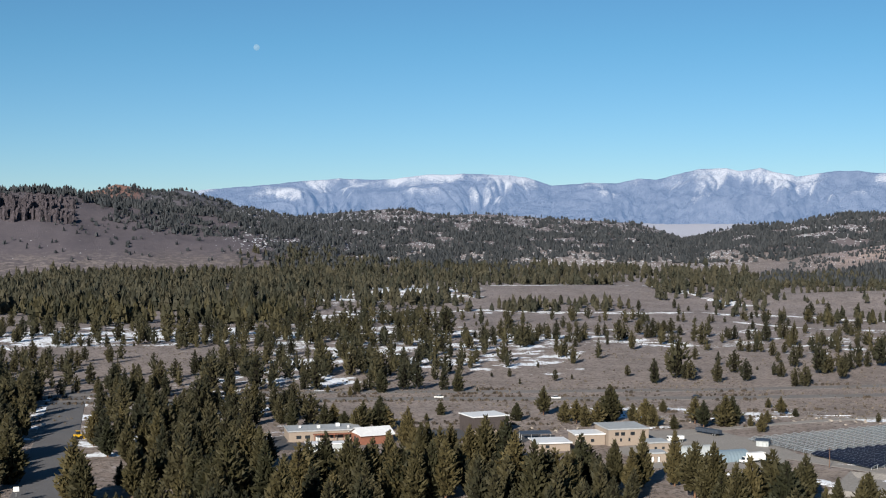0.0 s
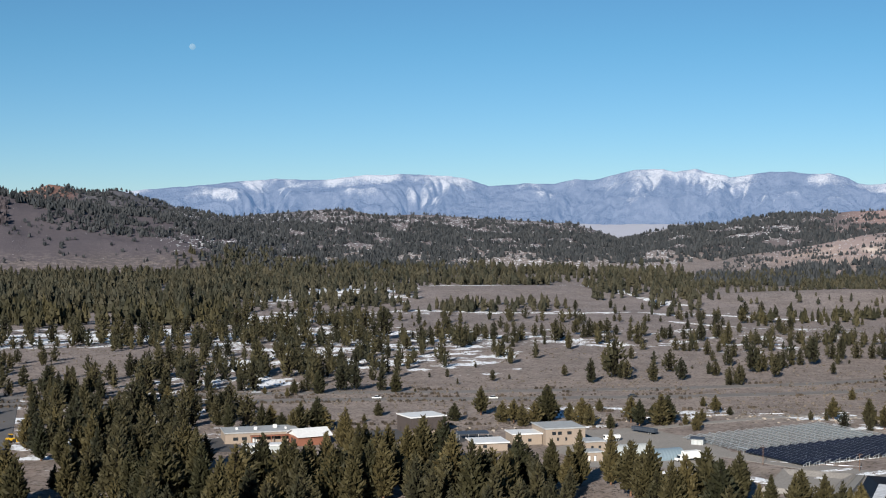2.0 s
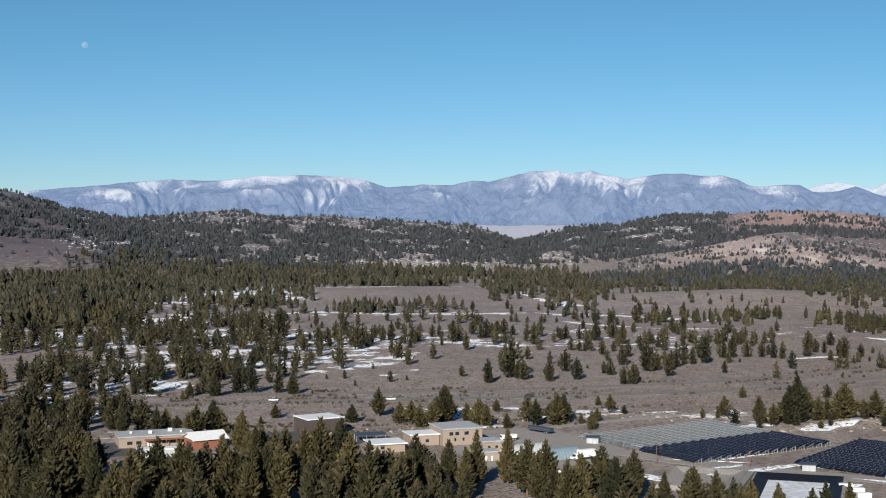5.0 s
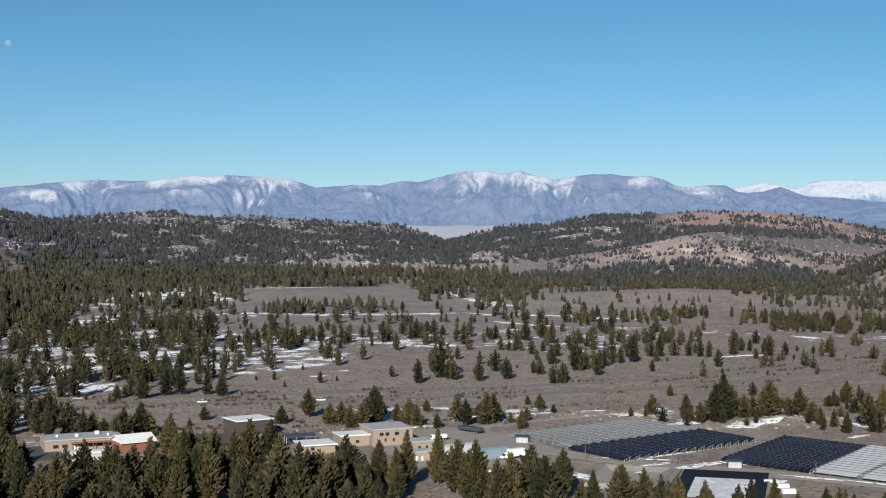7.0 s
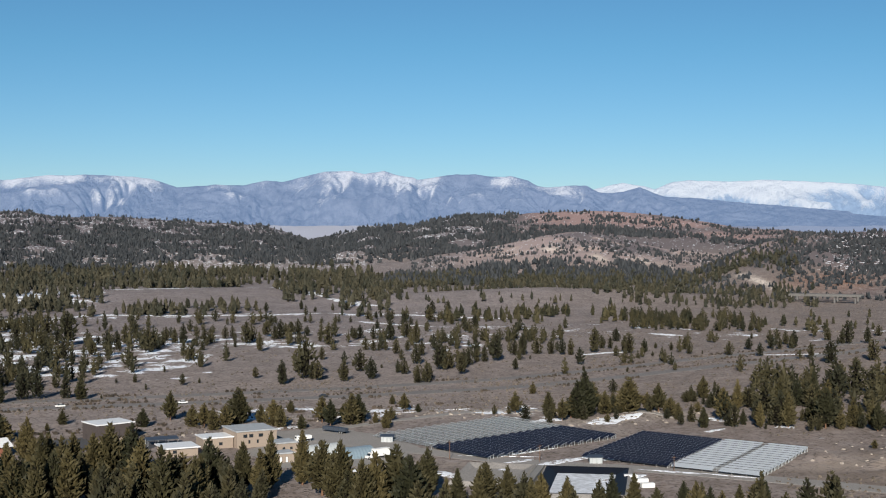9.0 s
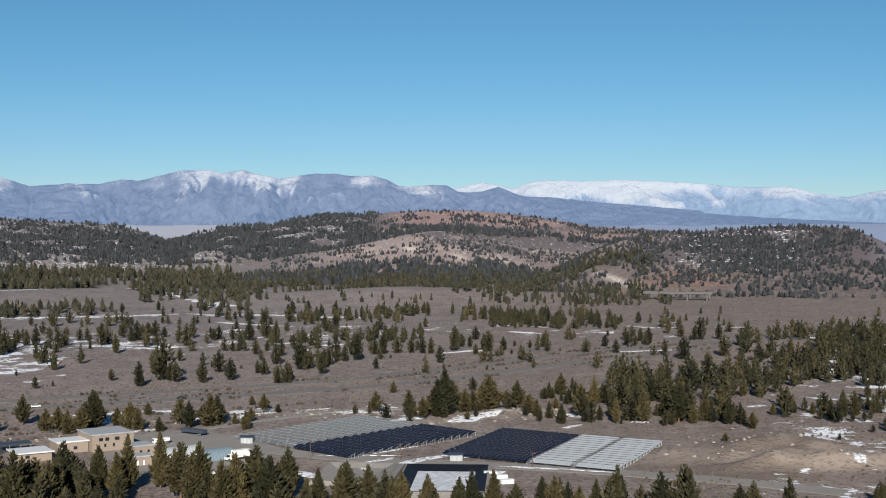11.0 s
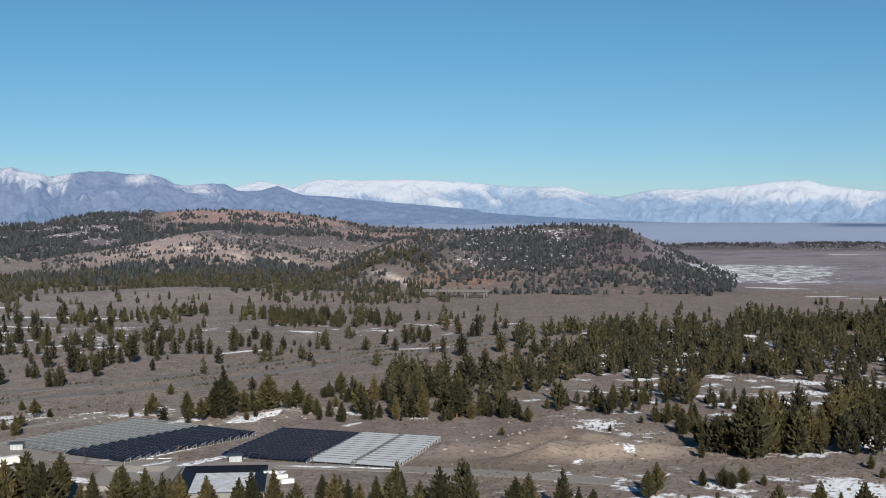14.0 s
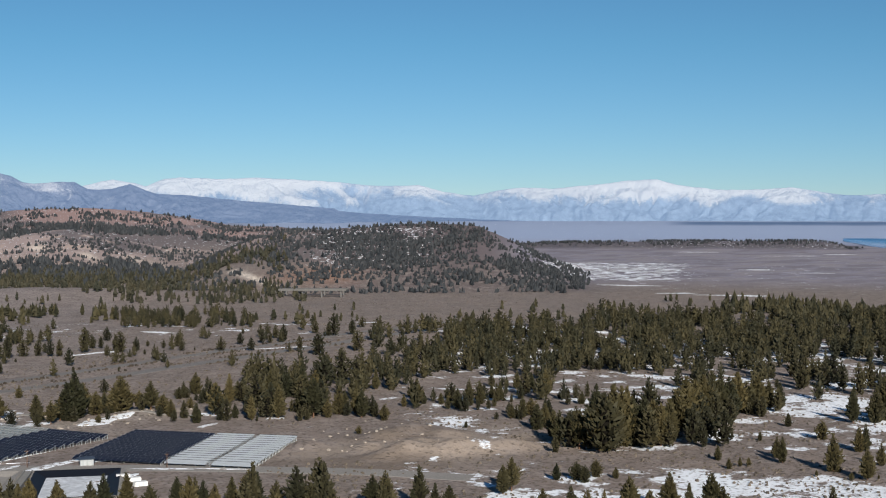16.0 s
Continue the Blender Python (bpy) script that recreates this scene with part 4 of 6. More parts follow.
FAR_GROVES.append([(-296.3, 999.6, 12.9), (-288.5, 1004.2, 17.3), (-145.0, 1037.5, 13.0), (-11.7, 1052.5, 17.4), (575.7, 881.9, 8.7), (297.8, 1013.2, 10.9), (234.3, 1037.3, 7.9), (-325.5, 1013.5, 13.2), (-104.7, 1062.8, 17.6), (309.4, 1022.7, 11.0), (26.1, 1073.2, 4.4), (34.5, 1073.2, 6.2), (-48.9, 1089.3, 13.5), (267.6, 1062.6, 7.2), (-120.8, 1089.4, 13.6), (301.3, 1062.6, 10.0), (268.9, 1089.1, 9.3), (-338.0, 1073.4, 13.9), (290.0, 1089.1, 13.0), (-250.4, 1100.5, 8.4), (191.5, 1117.1, 6.5), (261.5, 1117.1, 9.5), (247.0, 1128.6, 8.6), (254.0, 1128.6, 7.2), (308.0, 1117.0, 8.6), (267.9, 1128.6, 8.6), (315.8, 1177.4, 12.6), (330.4, 1177.3, 12.6), (175.4, 1230.6, 10.3), (220.1, 1230.6, 5.2), (239.0, 1244.6, 7.3), (251.8, 1244.6, 8.4)])
FAR_GROVES.append([(212.2, 1259.0, 9.5)])
# ---- things ----
def solid(bm, x0, x1, y0, y1, z0, z1, m=None):
    v = [bm.verts.new((x, y, z)) for x in (x0, x1) for y in (y0, y1) for z in (z0, z1)]
    for q in ((0, 1, 3, 2), (4, 6, 7, 5), (0, 4, 5, 1), (2, 3, 7, 6), (0, 2, 6, 4), (1, 5, 7, 3)):
        bm.faces.new([v[i] for i in q])
    if m is not None:
        for p in v:
            p.co = m @ p.co
    return v


def rod(bm, a, b2, r, sides=8, r2=None):
    a, b2 = Vector(a), Vector(b2)
    turn = (b2 - a).to_track_quat("Z", "Y").to_matrix()
    rings = []
    for end, rr in ((a, r), (b2, r if r2 is None else r2)):
        rings.append([bm.verts.new(end + turn @ Vector((rr * math.cos(6.283 * i / sides), rr * math.sin(6.283 * i / sides), 0))) for i in range(sides)])
    for i in range(sides):
        bm.faces.new((rings[0][i], rings[0][(i + 1) % sides], rings[1][(i + 1) % sides], rings[1][i]))
    bm.faces.new(rings[0][::-1])
    bm.faces.new(rings[1])


def mesh_of(name, bm, mat, bevel=0.0):
    if bevel:
        bmesh.ops.bevel(bm, geom=bm.edges[:], offset=bevel, segments=1, affect="EDGES")
    bmesh.ops.recalc_face_normals(bm, faces=bm.faces[:])
    me = bpy.data.meshes.new(name)
    bm.to_mesh(me)
    bm.free()
    me.materials.append(mat)
    return me


def part(name, bm, mat, parent, label="", bevel=0.0):
    ob = new(name, bm if isinstance(bm, bpy.types.Mesh) else mesh_of(name, bm, mat, bevel))
    ob.parent = parent
    if label:
        tagged(ob, label)
    return ob


def box_part(name, dims, mat, parent, label="", bevel=0.0):
    bm = bmesh.new()
    solid(bm, *dims)
    return part(name, bm, mat, parent, label, bevel)


def root_at(name, x, y, turn, label, category, group="", z=None):
    ob = new(name)
    ob.matrix_world = pose(x, y, float(rise(x, y)) if z is None else z, 0, 0, turn)
    return tagged(ob, label, category, group)


TAN = plain("tan_stucco", (0.285, 0.232, 0.188), 0.9, grain=4, stain=0.5, spread=0.12)
BROWN = plain("brown_siding", (0.070, 0.057, 0.054), 0.8, grain=2.0, spread=0.2)
WHITE_ROOF = plain("white_metal_roof", (0.66, 0.67, 0.68), 0.5, spread=0.1, grain=1.0)
GREY_ROOF = plain("grey_membrane_roof", (0.35, 0.365, 0.375), 0.6, spread=0.15, grain=1.0)
WHITE = plain("white_paint", (0.72, 0.72, 0.70), 0.5, spread=0.1)
RED_WALL = plain("red_brown_siding", (0.24, 0.10, 0.065), 0.8)
DARK = plain("dark_trim", (0.03, 0.03, 0.032), 0.6)
STEEL = plain("galvanised_steel", (0.48, 0.50, 0.51), 0.45, 0.6, spread=0.15)
QUONSET = plain("corrugated_blue_metal", (0.25, 0.325, 0.375), 0.35, 0.3, spread=0.12)
FABRIC = plain("pale_fabric_cover", (0.36, 0.385, 0.39), 0.7, spread=0.1)
PANEL = plain("solar_cells", (0.006, 0.009, 0.024), 0.5, 0.0, 0.2, grain=3, spread=0.4)
PANEL_BACK = plain("pale_panel_sheet", (0.43, 0.465, 0.50), 0.45, 0.1, spread=0.15)
RAIL = plain("rack_rails", (0.27, 0.325, 0.36), 0.45, 0.3, spread=0.2)
CONCRETE = plain("concrete", (0.22, 0.212, 0.20), 0.9, spread=0.18)
LINER = plain("black_pond_liner", (0.010, 0.011, 0.016), 0.6, 0.0, 0.2, grain=1)
SNOW, snt, snb = material("old_snow", 0.8, 0.0, 0.2)
thawed = span(snt, noise_node(snt, 0.38, 7.0, 0.72), 0.50, 0.58)
snt.links.new(mixed(snt, thawed, mixed(snt, span(snt, noise_node(snt, 1.2), 0.3, 0.7), (0.74, 0.77, 0.82), (0.83, 0.85, 0.88)), (0.22, 0.185, 0.165)), snb.inputs["Base Color"])
bumped(snt, snb, noise_node(snt, 1.5, 4.0), 0.4, 0.15)
POND_ICE = plain("pond_ice", (0.62, 0.64, 0.67), 0.6, grain=0.5, stain=0.12, spread=0.3)
BLUE_STEEL = plain("blue_grey_steel", (0.06, 0.075, 0.10), 0.5, 0.2)
TYRE = plain("tyre_rubber", (0.02, 0.02, 0.02), 0.9)
YELLOW = plain("yellow_paint", (0.62, 0.36, 0.02), 0.5)
ROCK = plain("cliff_rock", (0.066, 0.056, 0.064), 0.95, grain=0.35, stain=0.05, spread=0.5)
BOULDER = plain("pale_boulders", (0.32, 0.28, 0.24), 0.95, grain=1.0)
GLASS, gt, gb = material("window_glass", 0.08, 0.0, 0.5)
gb.inputs["Base Color"].default_value = (0.02, 0.025, 0.03, 1)
WATER, wt, wb = material("lake_water", 0.12, 0.0, 0.5)
wt.links.new(mixed(wt, span(wt, noise_node(wt, 0.01), 0.3, 0.7), (0.03, 0.09, 0.20), (0.06, 0.15, 0.30)), wb.inputs["Base Color"])


def wall_mesh(length, height, thick, holes):
    """A wall along x from 0 to length, its outer face at y 0, with real openings (x, z, w, h)."""
    bm = bmesh.new()
    xs = sorted({0.0, length, *[h[0] for h in holes], *[h[0] + h[2] for h in holes]})
    zs = sorted({0.0, height, *[h[1] for h in holes], *[h[1] + h[3] for h in holes]})
    for x0, x1 in zip(xs, xs[1:]):
        for z0, z1 in zip(zs, zs[1:]):
            cx, cz = (x0 + x1) / 2, (z0 + z1) / 2
            if not any(h[0] < cx < h[0] + h[2] and h[1] < cz < h[1] + h[3] for h in holes):
                solid(bm, x0, x1, 0, thick, z0, z1)
    bmesh.ops.remove_doubles(bm, verts=bm.verts[:], dist=0.001)
    return bm


def opening(kind, parent, x, z, w, h, frame_mat, leaf):
    bm = bmesh.new()
    e = 0.09
    for dims in ((x, x + w, -0.03, 0.12, z, z + e), (x, x + w, -0.03, 0.12, z + h - e, z + h), (x, x + e, -0.03, 0.12, z + e, z + h - e), (x + w - e, x + w, -0.03, 0.12, z + e, z + h - e)):
        solid(bm, *dims)
    frame_ob = part(kind, bm, frame_mat, parent)
    box_part("pane" if kind == "window" else "leaf", (x + e, x + w - e, 0.06, 0.1, z + e, z + h - e), GLASS if kind == "window" else leaf, frame_ob)


def building(name, x, y, turn, length, width, height, label, walls=TAN, roofing=WHITE_ROOF, front=(), left=(), roof="flat", over=0.35, thick=0.3, category="building", frame_mat=DARK, leaf=WHITE):
    root = root_at(name, x, y, turn, label, category)
    sides = ((0, 0, 0, length, front), (length, 0, 90, width, ()), (length, width, 180, length, ()), (0, width, 270, width, left))
    for i, (px, py, rot, run, holes) in enumerate(sides):
        trim = thick if i % 2 else 0.0
        bm = wall_mesh(run, height, thick, [h[1:] for h in holes])
        if trim:
            for v in bm.verts:
                v.co.x = min(max(v.co.x, trim + 0.002), run - trim - 0.002)
        ob = part("wall", bm, walls, root)
        ob.matrix_local = pose(px, py, 0, 0, 0, rot)
        for h in holes:
            opening(h[0], ob, *h[1:], frame_mat, leaf)
    bm = bmesh.new()
    if roof == "flat":
        solid(bm, -over, length + over, -over, width + over, height + 0.004, height + 0.32)
        solid(bm, -over, length + over, -over, -over + 0.2, height + 0.32, height + 0.5)
        solid(bm, -over, -over + 0.2, -over + 0.2, width + over, height + 0.32, height + 0.5)
    elif roof == "shed":
        v = solid(bm, -over, length + over, -over, width + over, height + 0.004, height + 0.3)
        for p in v:
            p.co.z += (width - p.co.y) / width * 0.0 + p.co.y / width * 0.9
    else:
        ridge_z = width * 0.22
        for y0, y1, z0, z1 in ((-over, width / 2, 0, ridge_z), (width / 2, width + over, ridge_z, 0)):
            v = solid(bm, -over, length + over, y0, y1, height, height + 0.22)
            for p in v:
                p.co.z += z0 if abs(p.co.y - y0) < 1e-4 else z1
        for gx in (0.0, length - thick):
            a = [bm.verts.new((gx + d, yy, height + zz)) for d in (0, thick) for yy, zz in ((0, -0.01), (width, -0.01), (width / 2, ridge_z - 0.02))]
            bm.faces.new(a[:3]), bm.faces.new(a[3:][::-1])
            for i in range(3):
                bm.faces.new((a[i], a[(i + 1) % 3], a[3 + (i + 1) % 3], a[3 + i]))
    part("roof", bm, roofing, root)
    return root


hall = building("assembly_hall", 63.5, 524.4, 12, 16.2, 17, 6.2, "two-storey tan stucco hall with a pale flat roof",
                front=[("window", 2.6, 3.9, 1.6, 1.3), ("window", 5.0, 3.9, 1.6, 1.3), ("window", 8.8, 3.9, 1.8, 1.3), ("window", 4.6, 1.6, 0.8, 1.3), ("window", 8.0, 1.6, 0.8, 1.3), ("door", 12.5, 0.05, 1.1, 2.1)],
                roofing=GREY_ROOF)
building("hall_wing", 51.0, 525.5, 10, 11.6, 11, 4.0, "single-storey tan stucco wing beside the hall", front=[("window", 2, 1.2, 1.4, 1.2), ("window", 6, 1.2, 1.4, 1.2)])
shed = building("storage_barn", 12.3, 552.5, 24, 15.8, 13.5, 6.6, "dark brown barn with a flat white metal roof", walls=BROWN, leaf=BROWN,
                front=[("door", 5.5, 0.05, 4.0, 4.2)], left=[("door", 3, 0.05, 1.1, 2.1)])
box_part("stone_base", (-0.06, 15.86, -0.06, -0.004, 0.0, 1.1), TAN, shed, "tan stone base course")
school = building("office_block", -60.2, 533.5, 13, 29, 15, 3.9, "long low tan office with a pale flat roof", roofing=GREY_ROOF,
                  front=[("window", 3 + 3.4 * i, 1.1, 2.0, 1.3) for i in range(2)] + [("door", 10.5, 0.05, 1.8, 2.3)] + [("window", 13.2 + 3.1 * i, 1.0, 2.2, 1.5) for i in range(4)])
box_part("porch_roof", (9.5, 25.5, -2.6, -0.38, 2.75, 3.05), RED_WALL, school, "red-brown porch roof")
for i in range(5):
    box_part("porch_post", (9.7 + 3.85 * i, 9.95 + 3.85 * i, -2.5, -2.25, 0.0, 2.745), RED_WALL, school)
for i, (vx, vy, s) in enumerate(((5, 8, 0.8), (12, 6, 1.2), (20, 9, 1.5), (24, 5, 0.7))):
    box_part("roof_vent", (vx, vx + s, vy, vy + s, 4.225, 4.225 + 0.4 + 0.5 * s), WHITE, school)
building("gabled_annex", -31.5, 527.0, 24, 13, 11, 3.4, "red-brown annex under a white pitched roof", walls=RED_WALL, roof="gable", over=0.9, left=[("window", 3, 1.0, 2.2, 1.4), ("window", 6, 1.0, 2.2, 1.4)])
building("garden_wall_building", -51.0, 511.5, 10, 15.5, 6, 2.6, "low pale outbuilding among the pines", walls=FABRIC, front=[("window", 3, 0.9, 1.6, 1.1), ("door", 8, 0.05, 1.0, 2.0)])
building("workshop", 35.5, 512.0, 10, 12.5, 12, 3.0, "tan workshop with a broad white roof", over=0.8, front=[("window", 3, 1.2, 1.5, 1.2)])
building("pump_house", 76.0, 503.5, 14, 8.0, 9, 4.6, "small tan block with a flat roof", front=[("window", 2, 2.2, 1.0, 1.0), ("window", 5, 2.2, 1.0, 1.0)], roofing=GREY_ROOF)
building("store_room", 73.5, 489.5, 10, 6.8, 7, 3.2, "low tan store with two white doors", walls=TAN, roofing=GREY_ROOF, front=[("door", 1.2, 0.05, 1.0, 2.1), ("door", 3.4, 0.05, 1.0, 2.1)])


def canopy(x, y, turn, length, label):
    root = root_at("carport", x, y, turn, label, "carport")
    for i in range(4):
        for yy in (0.3, 4.7):
            bm = bmesh.new()
            rod(bm, (0.4 + i * (length - 0.8) / 3, yy, 0), (0.4 + i * (length - 0.8) / 3, yy, 2.45 + yy * 0.1), 0.09)
            part("post", bm, STEEL, root)
    bm = bmesh.new()
    v = solid(bm, 0, length, 0, 5, 2.5, 2.65)
    for p in v:
        p.co.z += p.co.y * 0.1
    part("roof", bm, BLUE_STEEL, root)
    return root


canopy(30.5, 537, 8, 12.5, "open carport with a blue-grey metal roof")


def quonset(x, y, turn, length, radius, mat, label):
    """A half-barrel hut with ribs and a closed end with a door."""
    root = root_at("quonset_hut", x, y, turn, label, "hut", "barrel huts")
    n = 18
    bm = bmesh.new()
    last = None
    for k in range(41):
        lift = 0.06 if k % 4 < 2 else 0.0
        ring = [bm.verts.new((k * length / 40, radius - (radius + lift) * math.cos(math.pi * i / n), (radius + lift) * math.sin(math.pi * i / n) * 0.92)) for i in range(n + 1)]
        for i in range(n if last else 0):
            bm.faces.new((last[i], ring[i], ring[i + 1], last[i + 1]))
        last = ring
    part("shell", bm, mat, root)
    for xx, sign in ((0.06, -1), (length - 0.06, 1)):
        bm = bmesh.new()
        arc = [bm.verts.new((xx, radius - radius * 0.99 * math.cos(math.pi * i / n), radius * 0.99 * math.sin(math.pi * i / n) * 0.92)) for i in range(n + 1)]
        bm.faces.new(arc)
        end = bmesh.ops.extrude_face_region(bm, geom=bm.faces[:])
        bmesh.ops.translate(bm, verts=[v for v in end["geom"] if isinstance(v, bmesh.types.BMVert)], vec=(-sign * 0.1, 0, 0))
        wall_ob = part("end_wall", bm, mat, root)
        box_part("door", (xx - 0.02 if sign < 0 else xx + 0.004, xx - 0.004 if sign < 0 else xx + 0.02, radius - 1.2, radius + 1.2, 0.0, 2.6), WHITE, wall_ob)
    return root


quonset(86.0, 498.5, 16, 14.5, 4.0, FABRIC, "barrel-roofed hut with a pale ribbed cover")
quonset(98.0, 488.5, 18, 13.5, 4.1, QUONSET, "blue-grey corrugated barrel hut on the gravel yard")


def wheel_pair(root, x, width, r):
    for yy in (0.05, width - 0.3):
        bm = bmesh.new()
        rod(bm, (x, yy, r), (x, yy + 0.25, r), r, 14)
        w = part("wheel", bm, TYRE, root, bevel=0.0)
        bm = bmesh.new()
        yo = yy - 0.02 if yy < 1 else yy + 0.25
        rod(bm, (x, yo, r), (x, yo + 0.02, r), r * 0.55, 12)
        part("rim", bm, STEEL, w)


def box_truck(x, y, turn, label):
    root = root_at("box_truck", x, y, turn, label, "truck")
    box_part("cargo_box", (2.3, 9.0, 0, 2.45, 0.95, 3.6), WHITE, root, bevel=0.04)
    bm = bmesh.new()
    v = solid(bm, 0.1, 2.1, 0.1, 2.35, 0.55, 2.3)
    for p in v:
        if p.co.z > 2 and p.co.x < 0.5:
            p.co.x = 0.75
    part("cab", bm, WHITE, root, bevel=0.06)
    bm = bmesh.new()
    solid(bm, -0.9, 0.1, 0.25, 2.2, 0.5, 1.35)
    part("bonnet", bm, WHITE, root, bevel=0.1)
    bm = bmesh.new()
    v = solid(bm, 0.1, 0.16, 0.3, 2.15, 1.4, 2.15)
    for p in v:
        p.co.x += (p.co.z - 1.3) * 0.5 - 0.1
    part("windscreen", bm, GLASS, root)
    box_part("side_window", (0.9, 1.8, 0.06, 0.094, 1.45, 2.1), GLASS, root)
    box_part("chassis", (-0.6, 8.9, 0.5, 1.95, 0.5, 0.9), DARK, root)
    for xx in (-0.2, 6.6, 7.6):
        wheel_pair(root, xx, 2.45, 0.48)
    return root


box_truck(107.5, 487.3, 22, "white box truck parked beside the barrel hut")


def dump_truck(x, y, turn, label):
    root = root_at("tipper_truck", x, y, turn, label, "truck")
    bm = bmesh.new()
    v = solid(bm, 2.0, 6.4, 0, 2.4, 1.1, 2.5)
    for p in v:
        if p.co.z < 2:
            p.co.y = 0.25 if p.co.y < 1 else 2.15
    part("tipper_body", bm, WHITE, root, bevel=0.03)
    box_part("cab", (-0.1, 1.7, 0.1, 2.3, 0.6, 2.5), WHITE, root, bevel=0.1)
    box_part("windscreen", (-0.13, -0.104, 0.3, 2.1, 1.5, 2.2), GLASS, root)
    box_part("chassis", (0.2, 6.2, 0.6, 1.8, 0.55, 1.09), DARK, root)
    for xx in (0.7, 4.6, 5.6):
        wheel_pair(root, xx, 2.4, 0.48)
    return root


dump_truck(88.0, 532.0, 14, "white tipper truck standing in the yard")


def flat_trailer(x, y, turn, label):
    root = root_at("trailer", x, y, turn, label, "trailer")
    box_part("load_bed", (0, 12, 0, 2.5, 1.0, 2.4), BLUE_STEEL, root, bevel=0.03)
    for i in range(9):
        box_part("stake", (0.4 + i * 1.4, 0.5 + i * 1.4, -0.06, -0.004, 1.0, 2.5), DARK, root)
    box_part("drawbar", (-1.4, 0, 1.1, 1.4, 0.8, 0.95), DARK, root)
    for xx in (9.2, 10.3):
        wheel_pair(root, xx, 2.5, 0.48)
    return root


flat_trailer(102.5, 556.0, -52, "long dark blue-grey trailer on the yard's edge")


def car(x, y, turn, mat, label):
    root = root_at("car", x, y, turn, label, "car", "cars on the highway", z=float(rise(x, y)) + 0.16)
    box_part("body", (-2.3, 2.3, -0.9, 0.9, 0.35, 0.95), mat, root, bevel=0.12)
    bm = bmesh.new()
    v = solid(bm, -1.5, 1.2, -0.8, 0.8, 0.95, 1.5)
    for p in v:
        if p.co.z > 1.2:
            p.co.x *= 0.72
            p.co.y *= 0.85
    part("cabin", bm, GLASS, root)
    box_part("roof", (-0.95, 0.75, -0.66, 0.66, 1.504, 1.55), mat, root)
    for xx in (-1.4, 1.4):
        for yy in (-0.88, 0.66):
            bm = bmesh.new()
            rod(bm, (xx, yy, 0.33), (xx, yy + 0.22, 0.33), 0.33, 12)
            part("wheel", bm, TYRE, root)
    return root


# ---- solar arrays ----
TILT_PANEL = 15
SLOPE = Matrix.Translation((0, 0, 1.0)) @ Matrix.Rotation(radians(TILT_PANEL), 4, "X")
CELL = 2.2


def slab(name, dims, mat, bevel=0.0):
    bm = bmesh.new()
    solid(bm, *dims)
    return mesh_of(name, bm, mat, bevel)


ROW_PARTS = {"panel_dark": slab("panel", (0.08, CELL - 0.08, 0.05, 1.72, 0.0, 0.05), PANEL), "panel_pale": slab("panel", (0.06, CELL - 0.06, 0.08, 1.70, 0.0, 0.05), PANEL_BACK),
             "rafter": slab("rafter", (-0.07, 0.07, 0.0, 3.6, -0.06, 0.03), STEEL), "footing": slab("footing", (-0.25, 0.25, -0.25, 0.25, 0.0, 0.3), CONCRETE)}
bm = bmesh.new()
rod(bm, (0, 0, -0.1), (0, 0, 1.62), 0.09, 6)
rod(bm, (0, 0, 0.9), (0, -1.2, 1.1), 0.04, 5)
ROW_PARTS["post"] = mesh_of("post", bm, STEEL)


for top in (1.0, 1.72):
    ROW_PARTS["end_post", top] = slab("end_post", (-0.08, 0.08, -0.08, 0.08, -0.1, top), FABRIC)


def solar_row(name, x, y, turn, cells, kind, label, group):
    """A tilted table of panels two deep (or its bare racking) on posts."""
    root = root_at(name, x, y, turn, label, "solar panels" if kind != "rack" else "racking", group)
    length = cells * CELL
    key = ("purlin", kind, cells)
    if key not in ROW_PARTS:
        ROW_PARTS[key] = slab("purlin", (0, length, 0.0, 0.1, -0.19, -0.065), RAIL if kind == "rack" else STEEL)
        # steel rail; on pale rows a dark strip added for the shaded gap
        ROW_PARTS["edge", kind, cells] = slab("edge_rail", (0, length, 3.5, 3.62 if kind == "rack" else 3.56, 0.0, 0.16 if kind == "pale" else 0.2 if kind == "rack" else 0.05), DARK if kind == "pale" else STEEL)
    for yy in (0.5, 1.4, 2.2, 3.0):
        part("purlin", ROW_PARTS[key], None, root).matrix_local = SLOPE @ Matrix.Translation((0, yy, 0))
    part("edge_rail", ROW_PARTS["edge", kind, cells], None, root).matrix_local = SLOPE
    if kind != "rack":
        for i in range(cells):
            if kind == "pale" and i == 7:
                continue
            for j in range(2):
                part("panel", ROW_PARTS["panel_" + kind], None, root).matrix_local = SLOPE @ Matrix.Translation((i * CELL, j * 1.78, 0))
    for i in range(cells + 1):
        part("rafter", ROW_PARTS["rafter"], None, root).matrix_local = SLOPE @ Matrix.Translation((i * CELL, 0, 0))
    for yy, top in ((0.35, 1.0), (3.1, 1.72)):
        part("end_post", ROW_PARTS["end_post", top], None, root).matrix_local = Matrix.Translation((length - 0.2, yy, 0))
    n = int(length / 5) + 1
    for i in range(n):
        p = part("post", ROW_PARTS["post"], None, root)
        p.matrix_local = Matrix.Translation((0.3 + i * (length - 0.6) / (n - 1), 1.7, 0))
        part("footing", ROW_PARTS["footing"], None, p)
    return root


